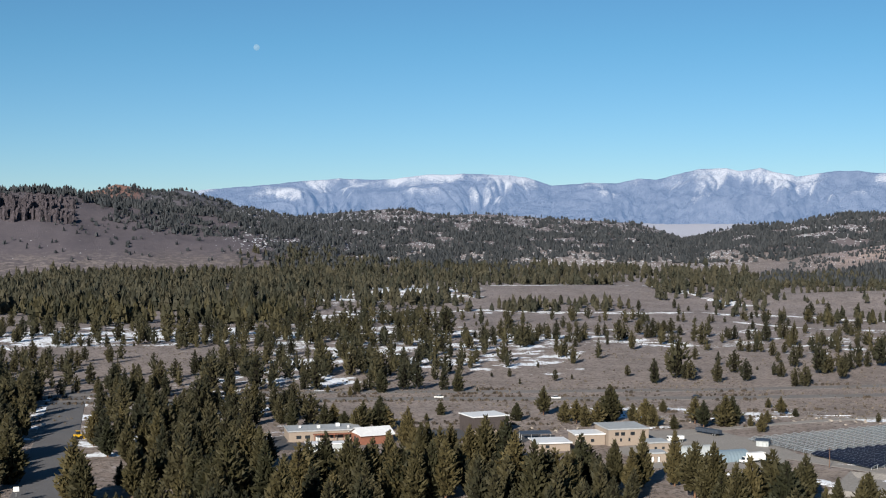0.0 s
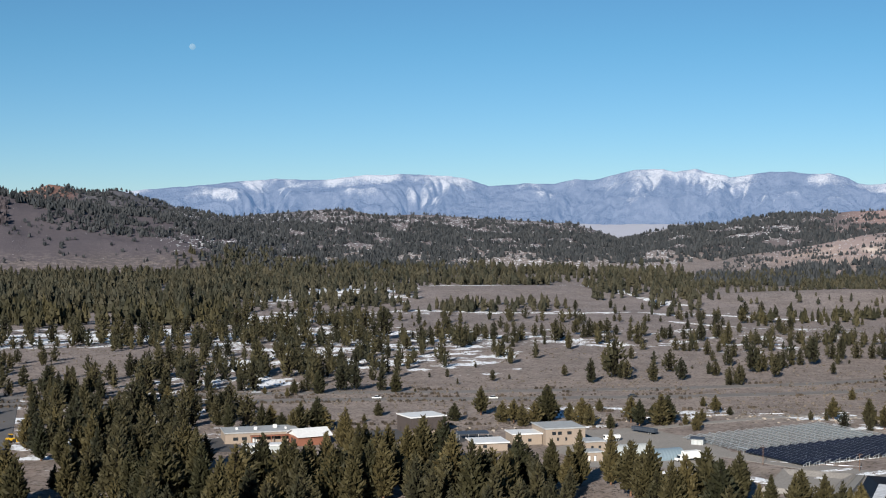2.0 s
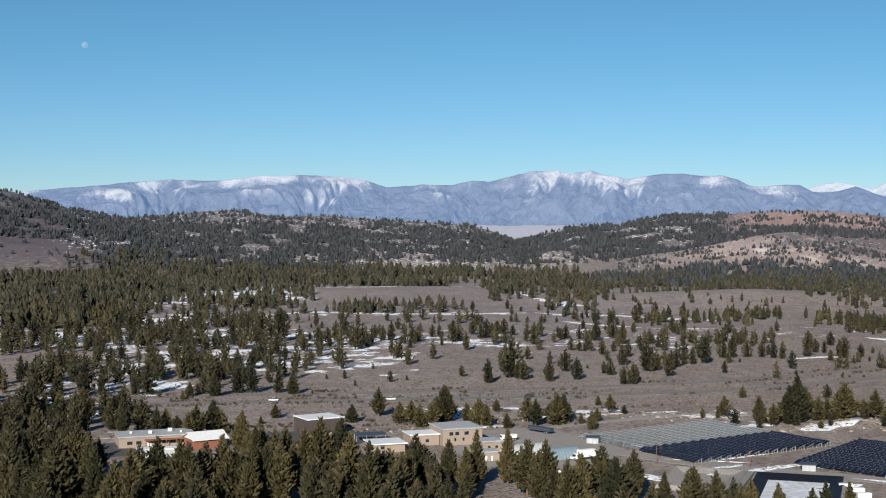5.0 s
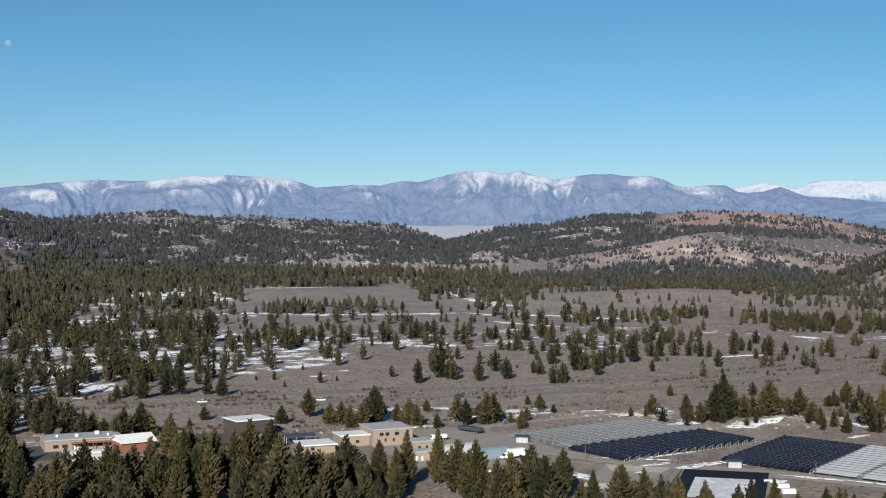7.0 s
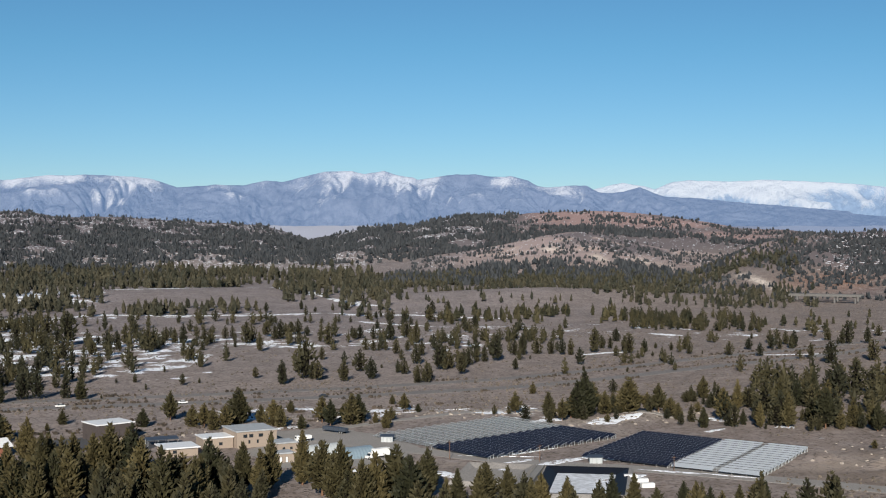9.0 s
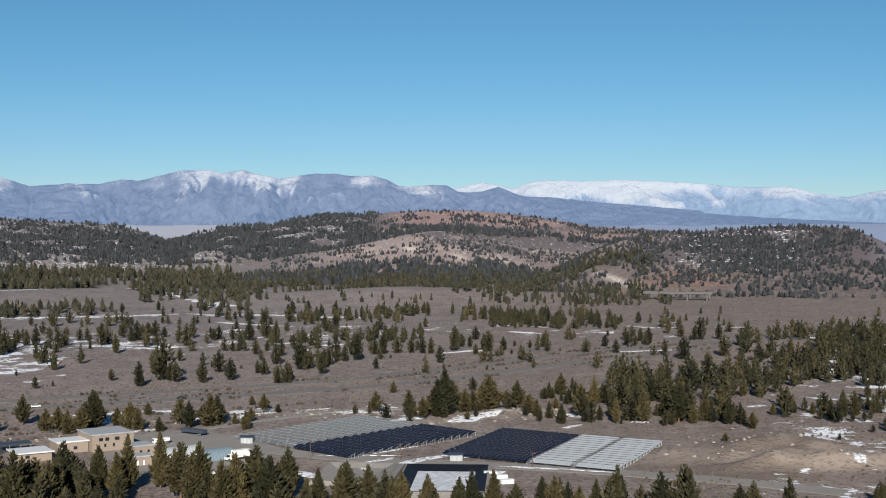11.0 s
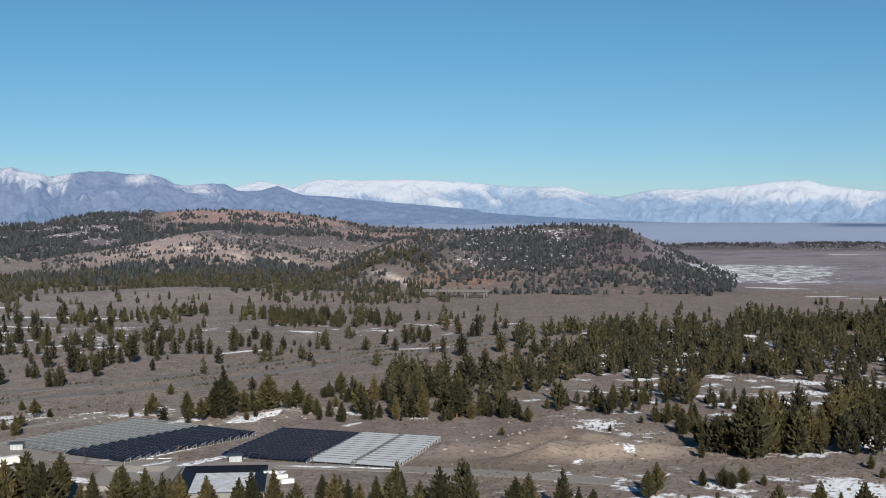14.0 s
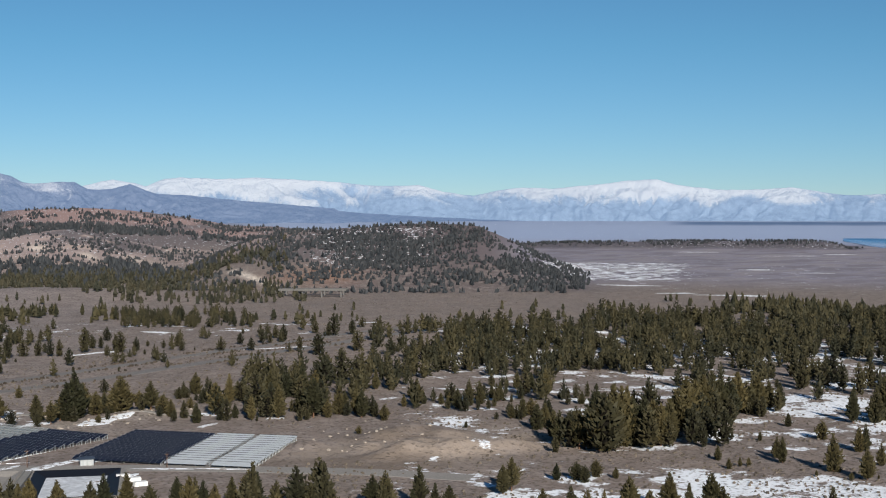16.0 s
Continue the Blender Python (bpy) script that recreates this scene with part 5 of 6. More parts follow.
NEARER = 0.981
for k in range(15):
    bx, by = (121.5 + 4.95 * k * 0.895) * NEARER, (545.0 + 4.95 * k * 0.446) * NEARER
    solar_row("racking_row", bx, by, -63.5, 16, "rack", "grey-green galvanised racking row without panels", "racking rows of the west field")
    solar_row("solar_row", bx + 35.6 * 0.446, by - 35.6 * 0.895, -63.5, 14, "dark", "dark blue solar panel row on steel posts", "solar rows of the west field")
for k in range(14):
    bx, by = 183.0 + 3.1 * k, 469.5 + 3.1 * k
    solar_row("solar_row", bx, by, -51.5, 16, "dark", "dark blue-black solar panel row on steel posts", "solar rows of the east field")
    solar_row("pale_panel_row", bx + 36.4 * 0.6225, by - 36.4 * 0.7826, -49.0, 15, "pale", "pale grey panel row on steel posts", "pale rows of the east field")


def inverter_hut(x, y, turn):
    root = root_at("inverter_hut", x, y, turn, "pale grey hut with a blue-grey roof beside the panels", "hut", "inverter huts")
    box_part("body", (0, 4.6, 0, 2.6, 0, 2.3), FABRIC, root, bevel=0.02)
    bm = bmesh.new()
    v = solid(bm, -0.5, 5.1, -0.5, 3.1, 2.304, 2.5)
    for p in v:
        p.co.z += 0.3 * p.co.y / 3
    part("roof", bm, BLUE_STEEL, root)
    box_part("door", (1.2, 2.1, -0.04, -0.003, 0.05, 2.0), STEEL, root)
    box_part("cabinet", (2.8, 3.8, -0.5, -0.003, 0.0, 1.5), STEEL, root)
    return root


inverter_hut(120.0, 524.0, -20)
inverter_hut(182.0, 458.5, -16)

# ---- pond, tanks, chute ----
def basin(name, corners, depth, mat, floor_mat, label, floor_share=0.72, z=0.06):
    """Sunk rectangular basin with sloping sides, as a raised rim round a dished floor."""
    root = new(name)
    tagged(root, label, "basin")
    c = sum((Vector((*p, 0)) for p in corners), Vector()) / 4
    root.matrix_world = Matrix.Translation((c.x, c.y, 0))
    top = [Vector((*p, 0)) - c for p in corners]
    bm = bmesh.new()
    a = [bm.verts.new((p.x, p.y, z + 1.3)) for p in top]
    b3 = [bm.verts.new((p.x * floor_share, p.y * floor_share, z + 0.02)) for p in top]
    for i in range(4):
        bm.faces.new((a[i], a[(i + 1) % 4], b3[(i + 1) % 4], b3[i]))
    part("lining", bm, mat, root)
    bm = bmesh.new()
    bm.faces.new([bm.verts.new((p.x * floor_share, p.y * floor_share, z + 0.10)) for p in top])
    part("floor", bm, floor_mat, root)
    bm = bmesh.new()
    o = [bm.verts.new((p.x * 1.14, p.y * 1.14, -0.05)) for p in top]
    r = [bm.verts.new((p.x * 1.02, p.y * 1.02, z + 1.34)) for p in top]
    i2 = [bm.verts.new((p.x, p.y, z + 1.34)) for p in top]
    for i in range(4):
        k = (i + 1) % 4
        bm.faces.new((o[i], o[k], r[k], r[i]))
        bm.faces.new((r[i], r[k], i2[k], i2[i]))

    part("bank", bm, GRAVEL, root, "gravel bank")
    return root


basin("lined_pond", [(163.5, 452.5), (189.5, 440.5), (170.0, 398.0), (143.0, 408.5)], 3, LINER, POND_ICE, "black-lined pond with ice and snow on its floor", 0.70)
basin("settling_basin", [(139.0, 466.0), (160.0, 456.0), (143.0, 424.0), (124.0, 436.0)], 3, GRAVEL, GRAVEL, "dry earth settling basin", 0.75)
chute = root_at("concrete_chute", 161.5, 453.0, 0, "pale concrete chute running down the bank", "chute")
bm = bmesh.new()
m = Matrix.Rotation(radians(-117.5), 4, "Z")
solid(bm, 0, 36, -1.1, 1.1, 1.25, 1.5, m)
part("slab", bm, CONCRETE, chute)
for yy in (-1.35, 1.102):
    bm = bmesh.new()
    solid(bm, 0, 36, yy, yy + 0.25, 0.0, 1.75, m)
    part("kerb", bm, CONCRETE, chute)
for i, (tx, ty, tl, tw, th) in enumerate(((182.5, 428, 4.5, 2.2, 1.5), (184, 421, 4.0, 2.2, 1.4), (182, 412, 4.4, 2.4, 1.6), (177.5, 415.5, 2.0, 1.6, 1.0))):
    c = root_at("container", tx, ty, -18 + 6 * i, "white storage container on the gravel", "container", "white containers")
    box_part("body", (0, tl, 0, tw, 0.15, th), WHITE, c, bevel=0.03)
    for s in range(max(2, int(tl / 1.2))):
        box_part("rib", (0.15 + s * (tl - 0.3) / max(2, int(tl / 1.2)), 0.25 + s * (tl - 0.3) / max(2, int(tl / 1.2)), -0.05, -0.003, 0.2, th - 0.1), STEEL, c)
    box_part("skid", (0.1, tl - 0.1, 0.2, tw - 0.2, 0.0, 0.146), DARK, c)
# ---- roads, yards, snow ----
def strip(name, points, width, mat, label, lift=0.12, step=6.0, category="road"):
    pts = [Vector((*p, 0)) for p in points]
    line = []
    for a, b2 in zip(pts, pts[1:]):
        n = max(1, int((b2 - a).length / step))
        line += [a.lerp(b2, i / n) for i in range(n)]
    line.append(pts[-1])
    for _ in range(6):
        line = [line[0]] + [(line[i - 1] + line[i] * 2 + line[i + 1]) / 4 for i in range(1, len(line) - 1)] + [line[-1]]
    bm = bmesh.new()
    rows_ = []
    for i, p in enumerate(line):
        d = (line[min(i + 1, len(line) - 1)] - line[max(i - 1, 0)]).normalized()
        s = Vector((-d.y, d.x, 0)) * width / 2
        z = float(rise(p.x, p.y)) + lift
        rows_.append([bm.verts.new((*(p + s * k).xy, z - (0.25 if abs(k) > 1.01 else 0))) for k in (-1.06, -1, 1, 1.06)])
    for r0, r1 in zip(rows_, rows_[1:]):
        for k in range(3):
            bm.faces.new((r0[k], r0[k + 1], r1[k + 1], r1[k]))
    ob = new(name, mesh_of(name, bm, mat))
    return tagged(ob, label, category, kind="structure")


strip("road_forest", [(-121, 395), (-127.5, 429), (-146, 512), (-166, 597), (-178, 648), (-186, 690)], 16.5, FOREST_ROAD, "grey asphalt road through the pines, barred by tree shadows")
strip("road_highway", [(-420, 600), (-170, 648), (-82, 655), (4, 659), (54, 657), (140, 660), (225, 672), (300, 700), (390, 740), (520, 790), (700, 840)], 10.5, HIGHWAY, "worn grey highway carriageway across the sage")
strip("road_highway_far", [(-420, 630), (-170, 672), (-82, 680), (4, 684), (54, 684), (140, 690), (225, 705), (300, 735), (390, 778), (520, 830), (700, 890)], 9.5, HIGHWAY, "second highway carriageway across the sage")
strip("road_dirt", [(84, 545), (125, 572), (190, 600), (235, 575), (260, 545)], 5.0, GRAVEL, "pale dirt track round the panel field", 0.10)
strip("road_service", [(96, 540), (116, 518), (140, 488), (156, 470), (185, 452), (213, 430), (238, 408), (262, 385), (280, 360)], 11.0, GRAVEL, "gravel service road between arrays and ponds", 0.10)


def patch(name, points, mat, label, lift, seed, rough=1.2, category="yard"):
    """Flat irregular sheet with a wavering edge."""
    rng = np.random.default_rng(seed)
    pts = [Vector((*p, 0)) for p in points]
    edge = []
    for a, b2 in zip(pts, pts[1:] + pts[:1]):
        n = max(2, int((b2 - a).length / 3))
        edge += [a.lerp(b2, i / n) + Vector((rng.uniform(-rough, rough), rng.uniform(-rough, rough), 0)) for i in range(n)]
    bm = bmesh.new()
    c = sum(pts, Vector()) / len(pts)
    bm.faces.new([bm.verts.new((p.x, p.y, lift)) for p in edge])
    bmesh.ops.triangulate(bm, faces=bm.faces[:])
    return tagged(new(name, mesh_of(name, bm, mat)), label, category, kind="structure")


patch("yard_gravel", [(82, 560), (108, 566), (124, 540), (132, 512), (118, 480), (92, 476), (70, 480), (66, 520), (80, 532)], GRAVEL, "grey gravel yard of the depot", 0.06, 1)
patch("yard_parking", [(-78, 545), (-61, 548), (-61, 533), (-50, 530), (-52, 517), (-78, 512)], ASPHALT, "dark asphalt parking beside the office", 0.06, 2, 0.4)
patch("yard_court", [(-12, 562), (10, 568), (14, 552), (30, 560), (40, 552), (30, 530), (5, 540), (-18, 548)], ASPHALT, "asphalt court before the barn", 0.06, 3, 0.5)
for k, (x, y, turn) in enumerate(((54, 655.5, 0), (122, 659, 3), (-2, 659, 183))):
    car(x, y, turn, WHITE if k % 3 != 1 else DARK, ("white" if k % 3 != 1 else "dark") + " car driving on the highway")


def snow_patch(x, y, rx, ry, turn, seed):
    rng = np.random.default_rng(seed)
    bm = bmesh.new()
    n = 28
    ph = rng.uniform(0, 6.28, 4)
    c, s = math.cos(radians(turn)), math.sin(radians(turn))
    rings = []
    for f, h in ((1.0, 0.02), (0.88, 0.12), (0.5, 0.20)):
        ring = []
        for i in range(n):
            th = 6.283 * i / n
            w = f * (1 + 0.25 * math.sin(2 * th + ph[0]) + 0.18 * math.sin(3 * th + ph[1]) + 0.14 * math.sin(5 * th + ph[2]) + rng.uniform(-0.1, 0.1))
            px, py = rx * w * math.cos(th), ry * w * math.sin(th)
            X, Y = x + px * c - py * s, y + px * s + py * c
            ring.append(bm.verts.new((X, Y, float(rise(X, Y)) + h)))
        rings.append(ring)
    for a, b2 in zip(rings, rings[1:]):
        for i in range(n):
            bm.faces.new((a[i], a[(i + 1) % n], b2[(i + 1) % n], b2[i]))
    bm.faces.new(rings[-1])
    me = mesh_of("snow_patch", bm, SNOW)
    me.shade_smooth()
    return tagged(new("snow_patch", me), "thin patch of old snow on the ground", "snow", kind="structure")


# ---- woods ----
ROAD_LINE = [(-121, 395), (-127, 431), (-138.7, 478), (-149.4, 524.5), (-163, 580.6), (-175.4, 631), (-186, 690)]


def beside_road(p, gap):
    """True for places at least gap from the forest road's middle line."""
    p = np.atleast_2d(np.asarray(p, float))
    ok = np.ones(len(p), bool)
    for a, b2 in zip(ROAD_LINE, ROAD_LINE[1:]):
        a, d = np.array(a), np.array(b2) - np.array(a)
        f = np.clip((p - a) @ d / (d @ d), 0, 1)
        ok &= np.hypot(*(p - a - f[:, None] * d).T) > gap
    return ok


rng = np.random.default_rng(11)
beside = []
for grove in GROVES:
    for x, y, h in grove:
        if not beside_road((x, y), 10.5)[0]:
            continue
        far_field = x > 170 and y > 360
        h *= rng.uniform(0.95, 1.2) if y < 480 and x < 130 else rng.uniform(0.8, 1.05) if x > 340 else rng.uniform(0.65, 1.0) if far_field else rng.uniform(0.8, 1.1)
        if far_field and h > 6:
            for _ in range(int(rng.integers(1, 4))):
                beside.append((x + rng.normal(0, 7), y + rng.normal(0, 9), h * rng.uniform(0.45, 1.0)))
        kind = int(rng.choice([6, 4, 2])) if h < 9 else int(rng.choice(8, p=[0.2, 0.17, 0.13, 0.13, 0.14, 0.12, 0.03, 0.08]))
        broad_one = 555 < y < 650 and -60 < x < 260
        if broad_one:
            h *= 1.2
            kind = int(rng.choice([2, 4, 4, 7]))
        pine(x, y, h, kind, rng.uniform(0, 360), rng.uniform(1.1, 1.4) if broad_one else rng.uniform(0.92, 1.2))
beside = np.array([p for p in beside if math.hypot(p[0] - 232, p[1] - 462) > 58])
stand("pine_thicket", beside[:, :2], beside[:, 2], MID, NEEDLES_FAR, 51, "smaller pines crowding round the taller ones")
far_trees = np.array([p for grove in FAR_GROVES for p in grove])
stand("pine_scatter", far_trees[:, :2], far_trees[:, 2], MID, NEEDLES_FAR, 50, "scattered pines on the open meadow")
WOODS = [  # seed, bearings, distances, trees a hectare, clumping, size of clumps, height
    (1, -21, -6.0, 1100, 1280, 80, 0.4, 60, 18), (18, -21, -6.0, 1210, 1650, 135, 0.3, 60, 18), (81, 0, 18, 780, 1200, 9, 0.4, 40, 11), (82, 17, 33, 760, 1100, 5, 0.5, 40, 9), (17, -21, -4.5, 1500, 1990, 70, 0.4, 70, 16), (171, -8.5, -4, 1950, 2150, 70, 0.4, 70, 13), (2, -7.5, 1.5, 1260, 1560, 48, 0.7, 60, 13), (21, -6.5, 2, 1480, 2200, 52, 0.5, 80, 14), (22, 0, 12.5, 1590, 2200, 62, 0.5, 80, 14), (3, 11, 30, 1640, 1900, 95, 0.55, 60, 12),
    (25, -1, 7.6, 1215, 1300, 95, 0.45, 40, 13), (26, 8.5, 13, 1330, 1640, 75, 0.5, 60, 13), (27, 20.5, 31, 1320, 1600, 50, 0.6, 45, 10),
    (23, 3, 8, 1260, 1330, 50, 0.8, 40, 12), (24, 11, 14, 1180, 1650, 40, 0.9, 50, 12),
    (4, -19, -6, 900, 1070, 42, 0.7, 40, 12), (5, -7, 0.5, 900, 1260, 34, 0.8, 40, 12), (84, -12.5, 0.5, 695, 790, 18, 0.6, 40, 13), (86, -7, 3.5, 740, 980, 20, 0.5, 40, 13), (92, 35.5, 42, 600, 720, 40, 0.7, 30, 13), (85, -13, -5.2, 575, 640, 70, 0.5, 30, 13), (83, -9.5, -1.5, 700, 860, 20, 0.7, 40, 13), (51, -19, -7, 700, 860, 45, 0.8, 40, 12),
    (61, 15.5, 23, 1120, 1230, 120, 0.5, 40, 11), (62, 23, 28.6, 1060, 1210, 170, 0.25, 50, 10), (63, 28, 33, 1080, 1250, 25, 0.9, 40, 9), (64, 14, 20.5, 925, 990, 75, 0.7, 40, 10),
    (7, 36, 59, 840, 1030, 88, 0.35, 18, 13), (72, 42.5, 60, 980, 1170, 100, 0.3, 20, 13), (73, 48, 61, 1100, 1340, 100, 0.35, 70, 13), (74, 36, 48, 1080, 1400, 4, 0.6, 50, 9), (65, 12, 28, 1300, 1650, 26, 0.95, 45, 9), (71, 33.5, 41.5, 720, 1000, 80, 0.4, 16, 12), (8, 40, 48, 690, 900, 75, 0.7, 40, 12), (9, 48, 62, 660, 900, 45, 0.8, 40, 12), (91, 28, 37, 640, 760, 45, 0.6, 40, 13),
    (11, -22, -16.3, 400, 740, 150, 0.3, 40, 15), (111, -14.6, -8.5, 400, 690, 75, 0.6, 30, 15), (112, -14.2, -7.0, 385, 560, 32, 0.4, 30, 16), (113, -11.5, -6.8, 560, 640, 20, 0.5, 30, 14), (115, -20, -16.6, 360, 650, 130, 0.2, 30, 16), (12, -14, 8, 358, 400, 150, 0.1, 30, 13), (16, 28, 37, 390, 416, 100, 0.3, 20, 15), (19, 8, 22, 374, 398, 60, 0.3, 20, 14), (14, -8, -2, 390, 470, 100, 0.3, 30, 15), (15, -2, 8, 385, 455, 115, 0.3, 30, 14)]
for seed, a0, a1, r0, r1, per, cl, size, hh in WOODS:
    p = scatter(seed, a0, a1, r0, r1, per, cl, size, lambda q: beside_road(q, 12.0))
    h = hh * np.random.default_rng(seed).triangular(0.4, 0.95, 1.3, len(p))
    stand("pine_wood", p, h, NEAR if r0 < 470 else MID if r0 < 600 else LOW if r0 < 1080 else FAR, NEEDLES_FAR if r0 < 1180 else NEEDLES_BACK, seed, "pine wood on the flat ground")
HILLWOODS = [(31, -19, -10, 2020, 2360, 14, 0.8, 60, 7), (310, -19, -8, 2370, 2480, 130, 0.4, 50, 12.5), (311, -7.5, 4, 2000, 2460, 120, 0.6, 45, 9), (312, -11, -7, 2000, 2330, 26, 0.5, 45, 8), (32, -14, 11, 2250, 2800, 150, 0.5, 40, 8.5), (321, -14, 11, 2760, 3010, 70, 0.8, 40, 7.5), (33, 8, 18.5, 2250, 2910, 150, 0.6, 40, 8.5), (331, 17, 31, 2470, 2610, 260, 0.35, 45, 8.5), (332, 18, 31, 2600, 2905, 55, 0.7, 45, 6.5), (37, 13, 27, 1700, 1990, 130, 0.45, 60, 10),
             (34, 14, 32, 1850, 2260, 75, 0.7, 40, 5), (35, 29, 42.6, 1560, 1960, 310, 0.25, 60, 5.4), (351, 28, 42, 1480, 1600, 90, 0.5, 60, 7), (352, 25.5, 30.5, 1490, 1600, 120, 0.5, 40, 6), (353, 25, 30.5, 1660, 1900, 110, 0.4, 40, 5.5), (354, 25.5, 28.2, 1590, 1680, 90, 0.4, 40, 5.5), (36, -19, -5, 2420, 2910, 120, 0.4, 60, 7.5), (38, 37, 53.5, 3290, 3400, 260, 0.3, 60, 5.5), (39, 13, 19, 2260, 2420, 110, 0.4, 60, 9)]
for seed, a0, a1, r0, r1, per, cl, size, hh in HILLWOODS:
    p = scatter(seed, a0, a1, r0, r1, per, cl, size)
    h = hh * np.random.default_rng(seed).uniform(0.6, 1.2, len(p))
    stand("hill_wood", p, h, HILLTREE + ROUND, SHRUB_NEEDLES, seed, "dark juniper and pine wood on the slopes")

# sagebrush: low grey-brown bushes over meadow and banks
SAGE = needle_material("sagebrush", (0.075, 0.062, 0.048), (0.150, 0.125, 0.100), False)
bushes = []
for k in range(3):
    brng = np.random.default_rng(400 + k)
    v = [(0.62 * math.cos(1.2566 * i) * brng.uniform(0.7, 1.2), 0.62 * math.sin(1.2566 * i) * brng.uniform(0.7, 1.2), brng.uniform(-0.05, 0.15)) for i in range(5)]
    v += [(0.4 * math.cos(1.2566 * i + 0.6) * brng.uniform(0.7, 1.2), 0.4 * math.sin(1.2566 * i + 0.6) * brng.uniform(0.7, 1.2), brng.uniform(0.6, 0.95)) for i in range(5)]
    f = [q for i in range(5) for q in ((i, (i + 1) % 5, 5 + (i + 1) % 5), (i, 5 + (i + 1) % 5, 5 + i))] + [(5, 6, 7), (5, 7, 8), (5, 8, 9)]
    bushes.append((np.array(v), np.array(f), 0))
for seed, a0, a1, r0, r1, per in ((501, -19, 20, 590, 760, 260), (502, -19, 36, 760, 1150, 130), (503, 16, 36, 600, 760, 220), (504, 28, 60, 380, 620, 330), (505, 36, 60, 620, 900, 150), (506, 26, 40, 1150, 1500, 60), (507, -10, 24, 560, 600, 260)):
    p = scatter(seed, a0, a1, r0, r1, per, 0.8, 35)
    ok = np.ones(len(p), bool)
    for (cx, cy, rad) in ((165, 530, 62), (232, 468, 52), (165, 430, 40), (100, 515, 42), (300, 432, 42)):
        ok &= np.hypot(p[:, 0] - cx, p[:, 1] - cy) > rad
    p = p[ok]
    h = np.random.default_rng(seed).uniform(0.35, 1.1, len(p))
    stand("sagebrush", p, h, bushes, SAGE, seed, "low grey-brown sagebrush on dry ground")
# darker brush lines the highway's banks and the depot's edge
BRUSH = needle_material("roadside_brush", (0.034, 0.028, 0.022), (0.085, 0.066, 0.050), False)
HIGHWAY_LINES = [[(-300, 622), (-170, 648), (-82, 655), (4, 659), (54, 657), (140, 660), (225, 672), (300, 700), (390, 740), (520, 790)],
                 [(-300, 650), (-170, 672), (-82, 680), (4, 684), (54, 684), (140, 690), (225, 705), (300, 735), (390, 778), (520, 830)],
                 [(-10, 590), (40, 600), (120, 606), (200, 618), (260, 600)], [(-60, 575), (-20, 572), (40, 570), (84, 574), (130, 584)]]
brng = np.random.default_rng(61)
places = []
for line in HIGHWAY_LINES:
    for a, b2 in zip(line, line[1:]):
        a, b2 = np.array(a, float), np.array(b2, float)
        run = np.hypot(*(b2 - a))
        f = brng.random(int(run * 1.6))
        across = np.array([-(b2 - a)[1], (b2 - a)[0]]) / run
        off = brng.choice([-1, 1], len(f)) * (6.2 + np.abs(brng.normal(0, 2.2, len(f))))
        places.append(a + f[:, None] * (b2 - a) + off[:, None] * across)
places = np.concatenate(places)
thick = fractal(places[:, 0] / 22, places[:, 1] / 22, 71, 3)
places = places[brng.random(len(places)) < smooth(0.38, 0.62, thick)]
stand("roadside_brush", places, brng.uniform(0.5, 1.7, len(places)), bushes, BRUSH, 62, "dark bare brush along the highway banks")
# ---- moon, lake, cliff, bridge, small things ----
MOON, mt, mb = material("moon_dust_glow", 0.9, 0.0, 0.0)
mt.links.new(mixed(mt, span(mt, noise_node(mt, 0.25, 3.0), 0.4, 0.6), (0.02, 0.02, 0.02), (0.05, 0.05, 0.05)), mb.inputs["Base Color"])
# blue emission stands in for the sky light before the moon
mb.inputs["Emission Color"].default_value = (0.24, 0.46, 0.66, 1)
mb.inputs["Emission Strength"].default_value = 0.68
bm = bmesh.new()
bmesh.ops.create_uvsphere(bm, u_segments=32, v_segments=16, radius=10.5)
me = mesh_of("moon", bm, MOON)
me.shade_smooth()
moon = new("moon", me)
maz, mel = 7.70, 6.72
moon.location = (*[4700 * v * math.cos(radians(mel)) for v in (-math.sin(radians(maz)), math.cos(radians(maz)))], 90 + 4700 * math.sin(radians(mel)))
tagged(moon, "pale day moon in a clear blue sky", "moon")

# lake strip behind the mesa
laz, lshare = np.meshgrid(np.linspace(-52.7, -64, 22), np.linspace(0, 1, 14))
lnear = 3380 + 420 * smooth(-54.6, -52.7, laz)
lrr = lnear + (3880 - lnear) * lshare
lx, ly = spot(laz, lrr)
li, lj = np.meshgrid(np.arange(13), np.arange(21), indexing="ij")
lake_faces = np.stack([li * 22 + lj, (li + 1) * 22 + lj, (li + 1) * 22 + lj + 1, li * 22 + lj + 1], 2).reshape(-1, 4)
me = quick_mesh("water_lake", np.stack([lx, ly, rise(lx, ly) + 0.7], 2).reshape(-1, 3), lake_faces, True)
me.materials.append(WATER)
lake = tagged(new("water_lake", me), "deep blue strip of a far lake", "water", kind="structure")


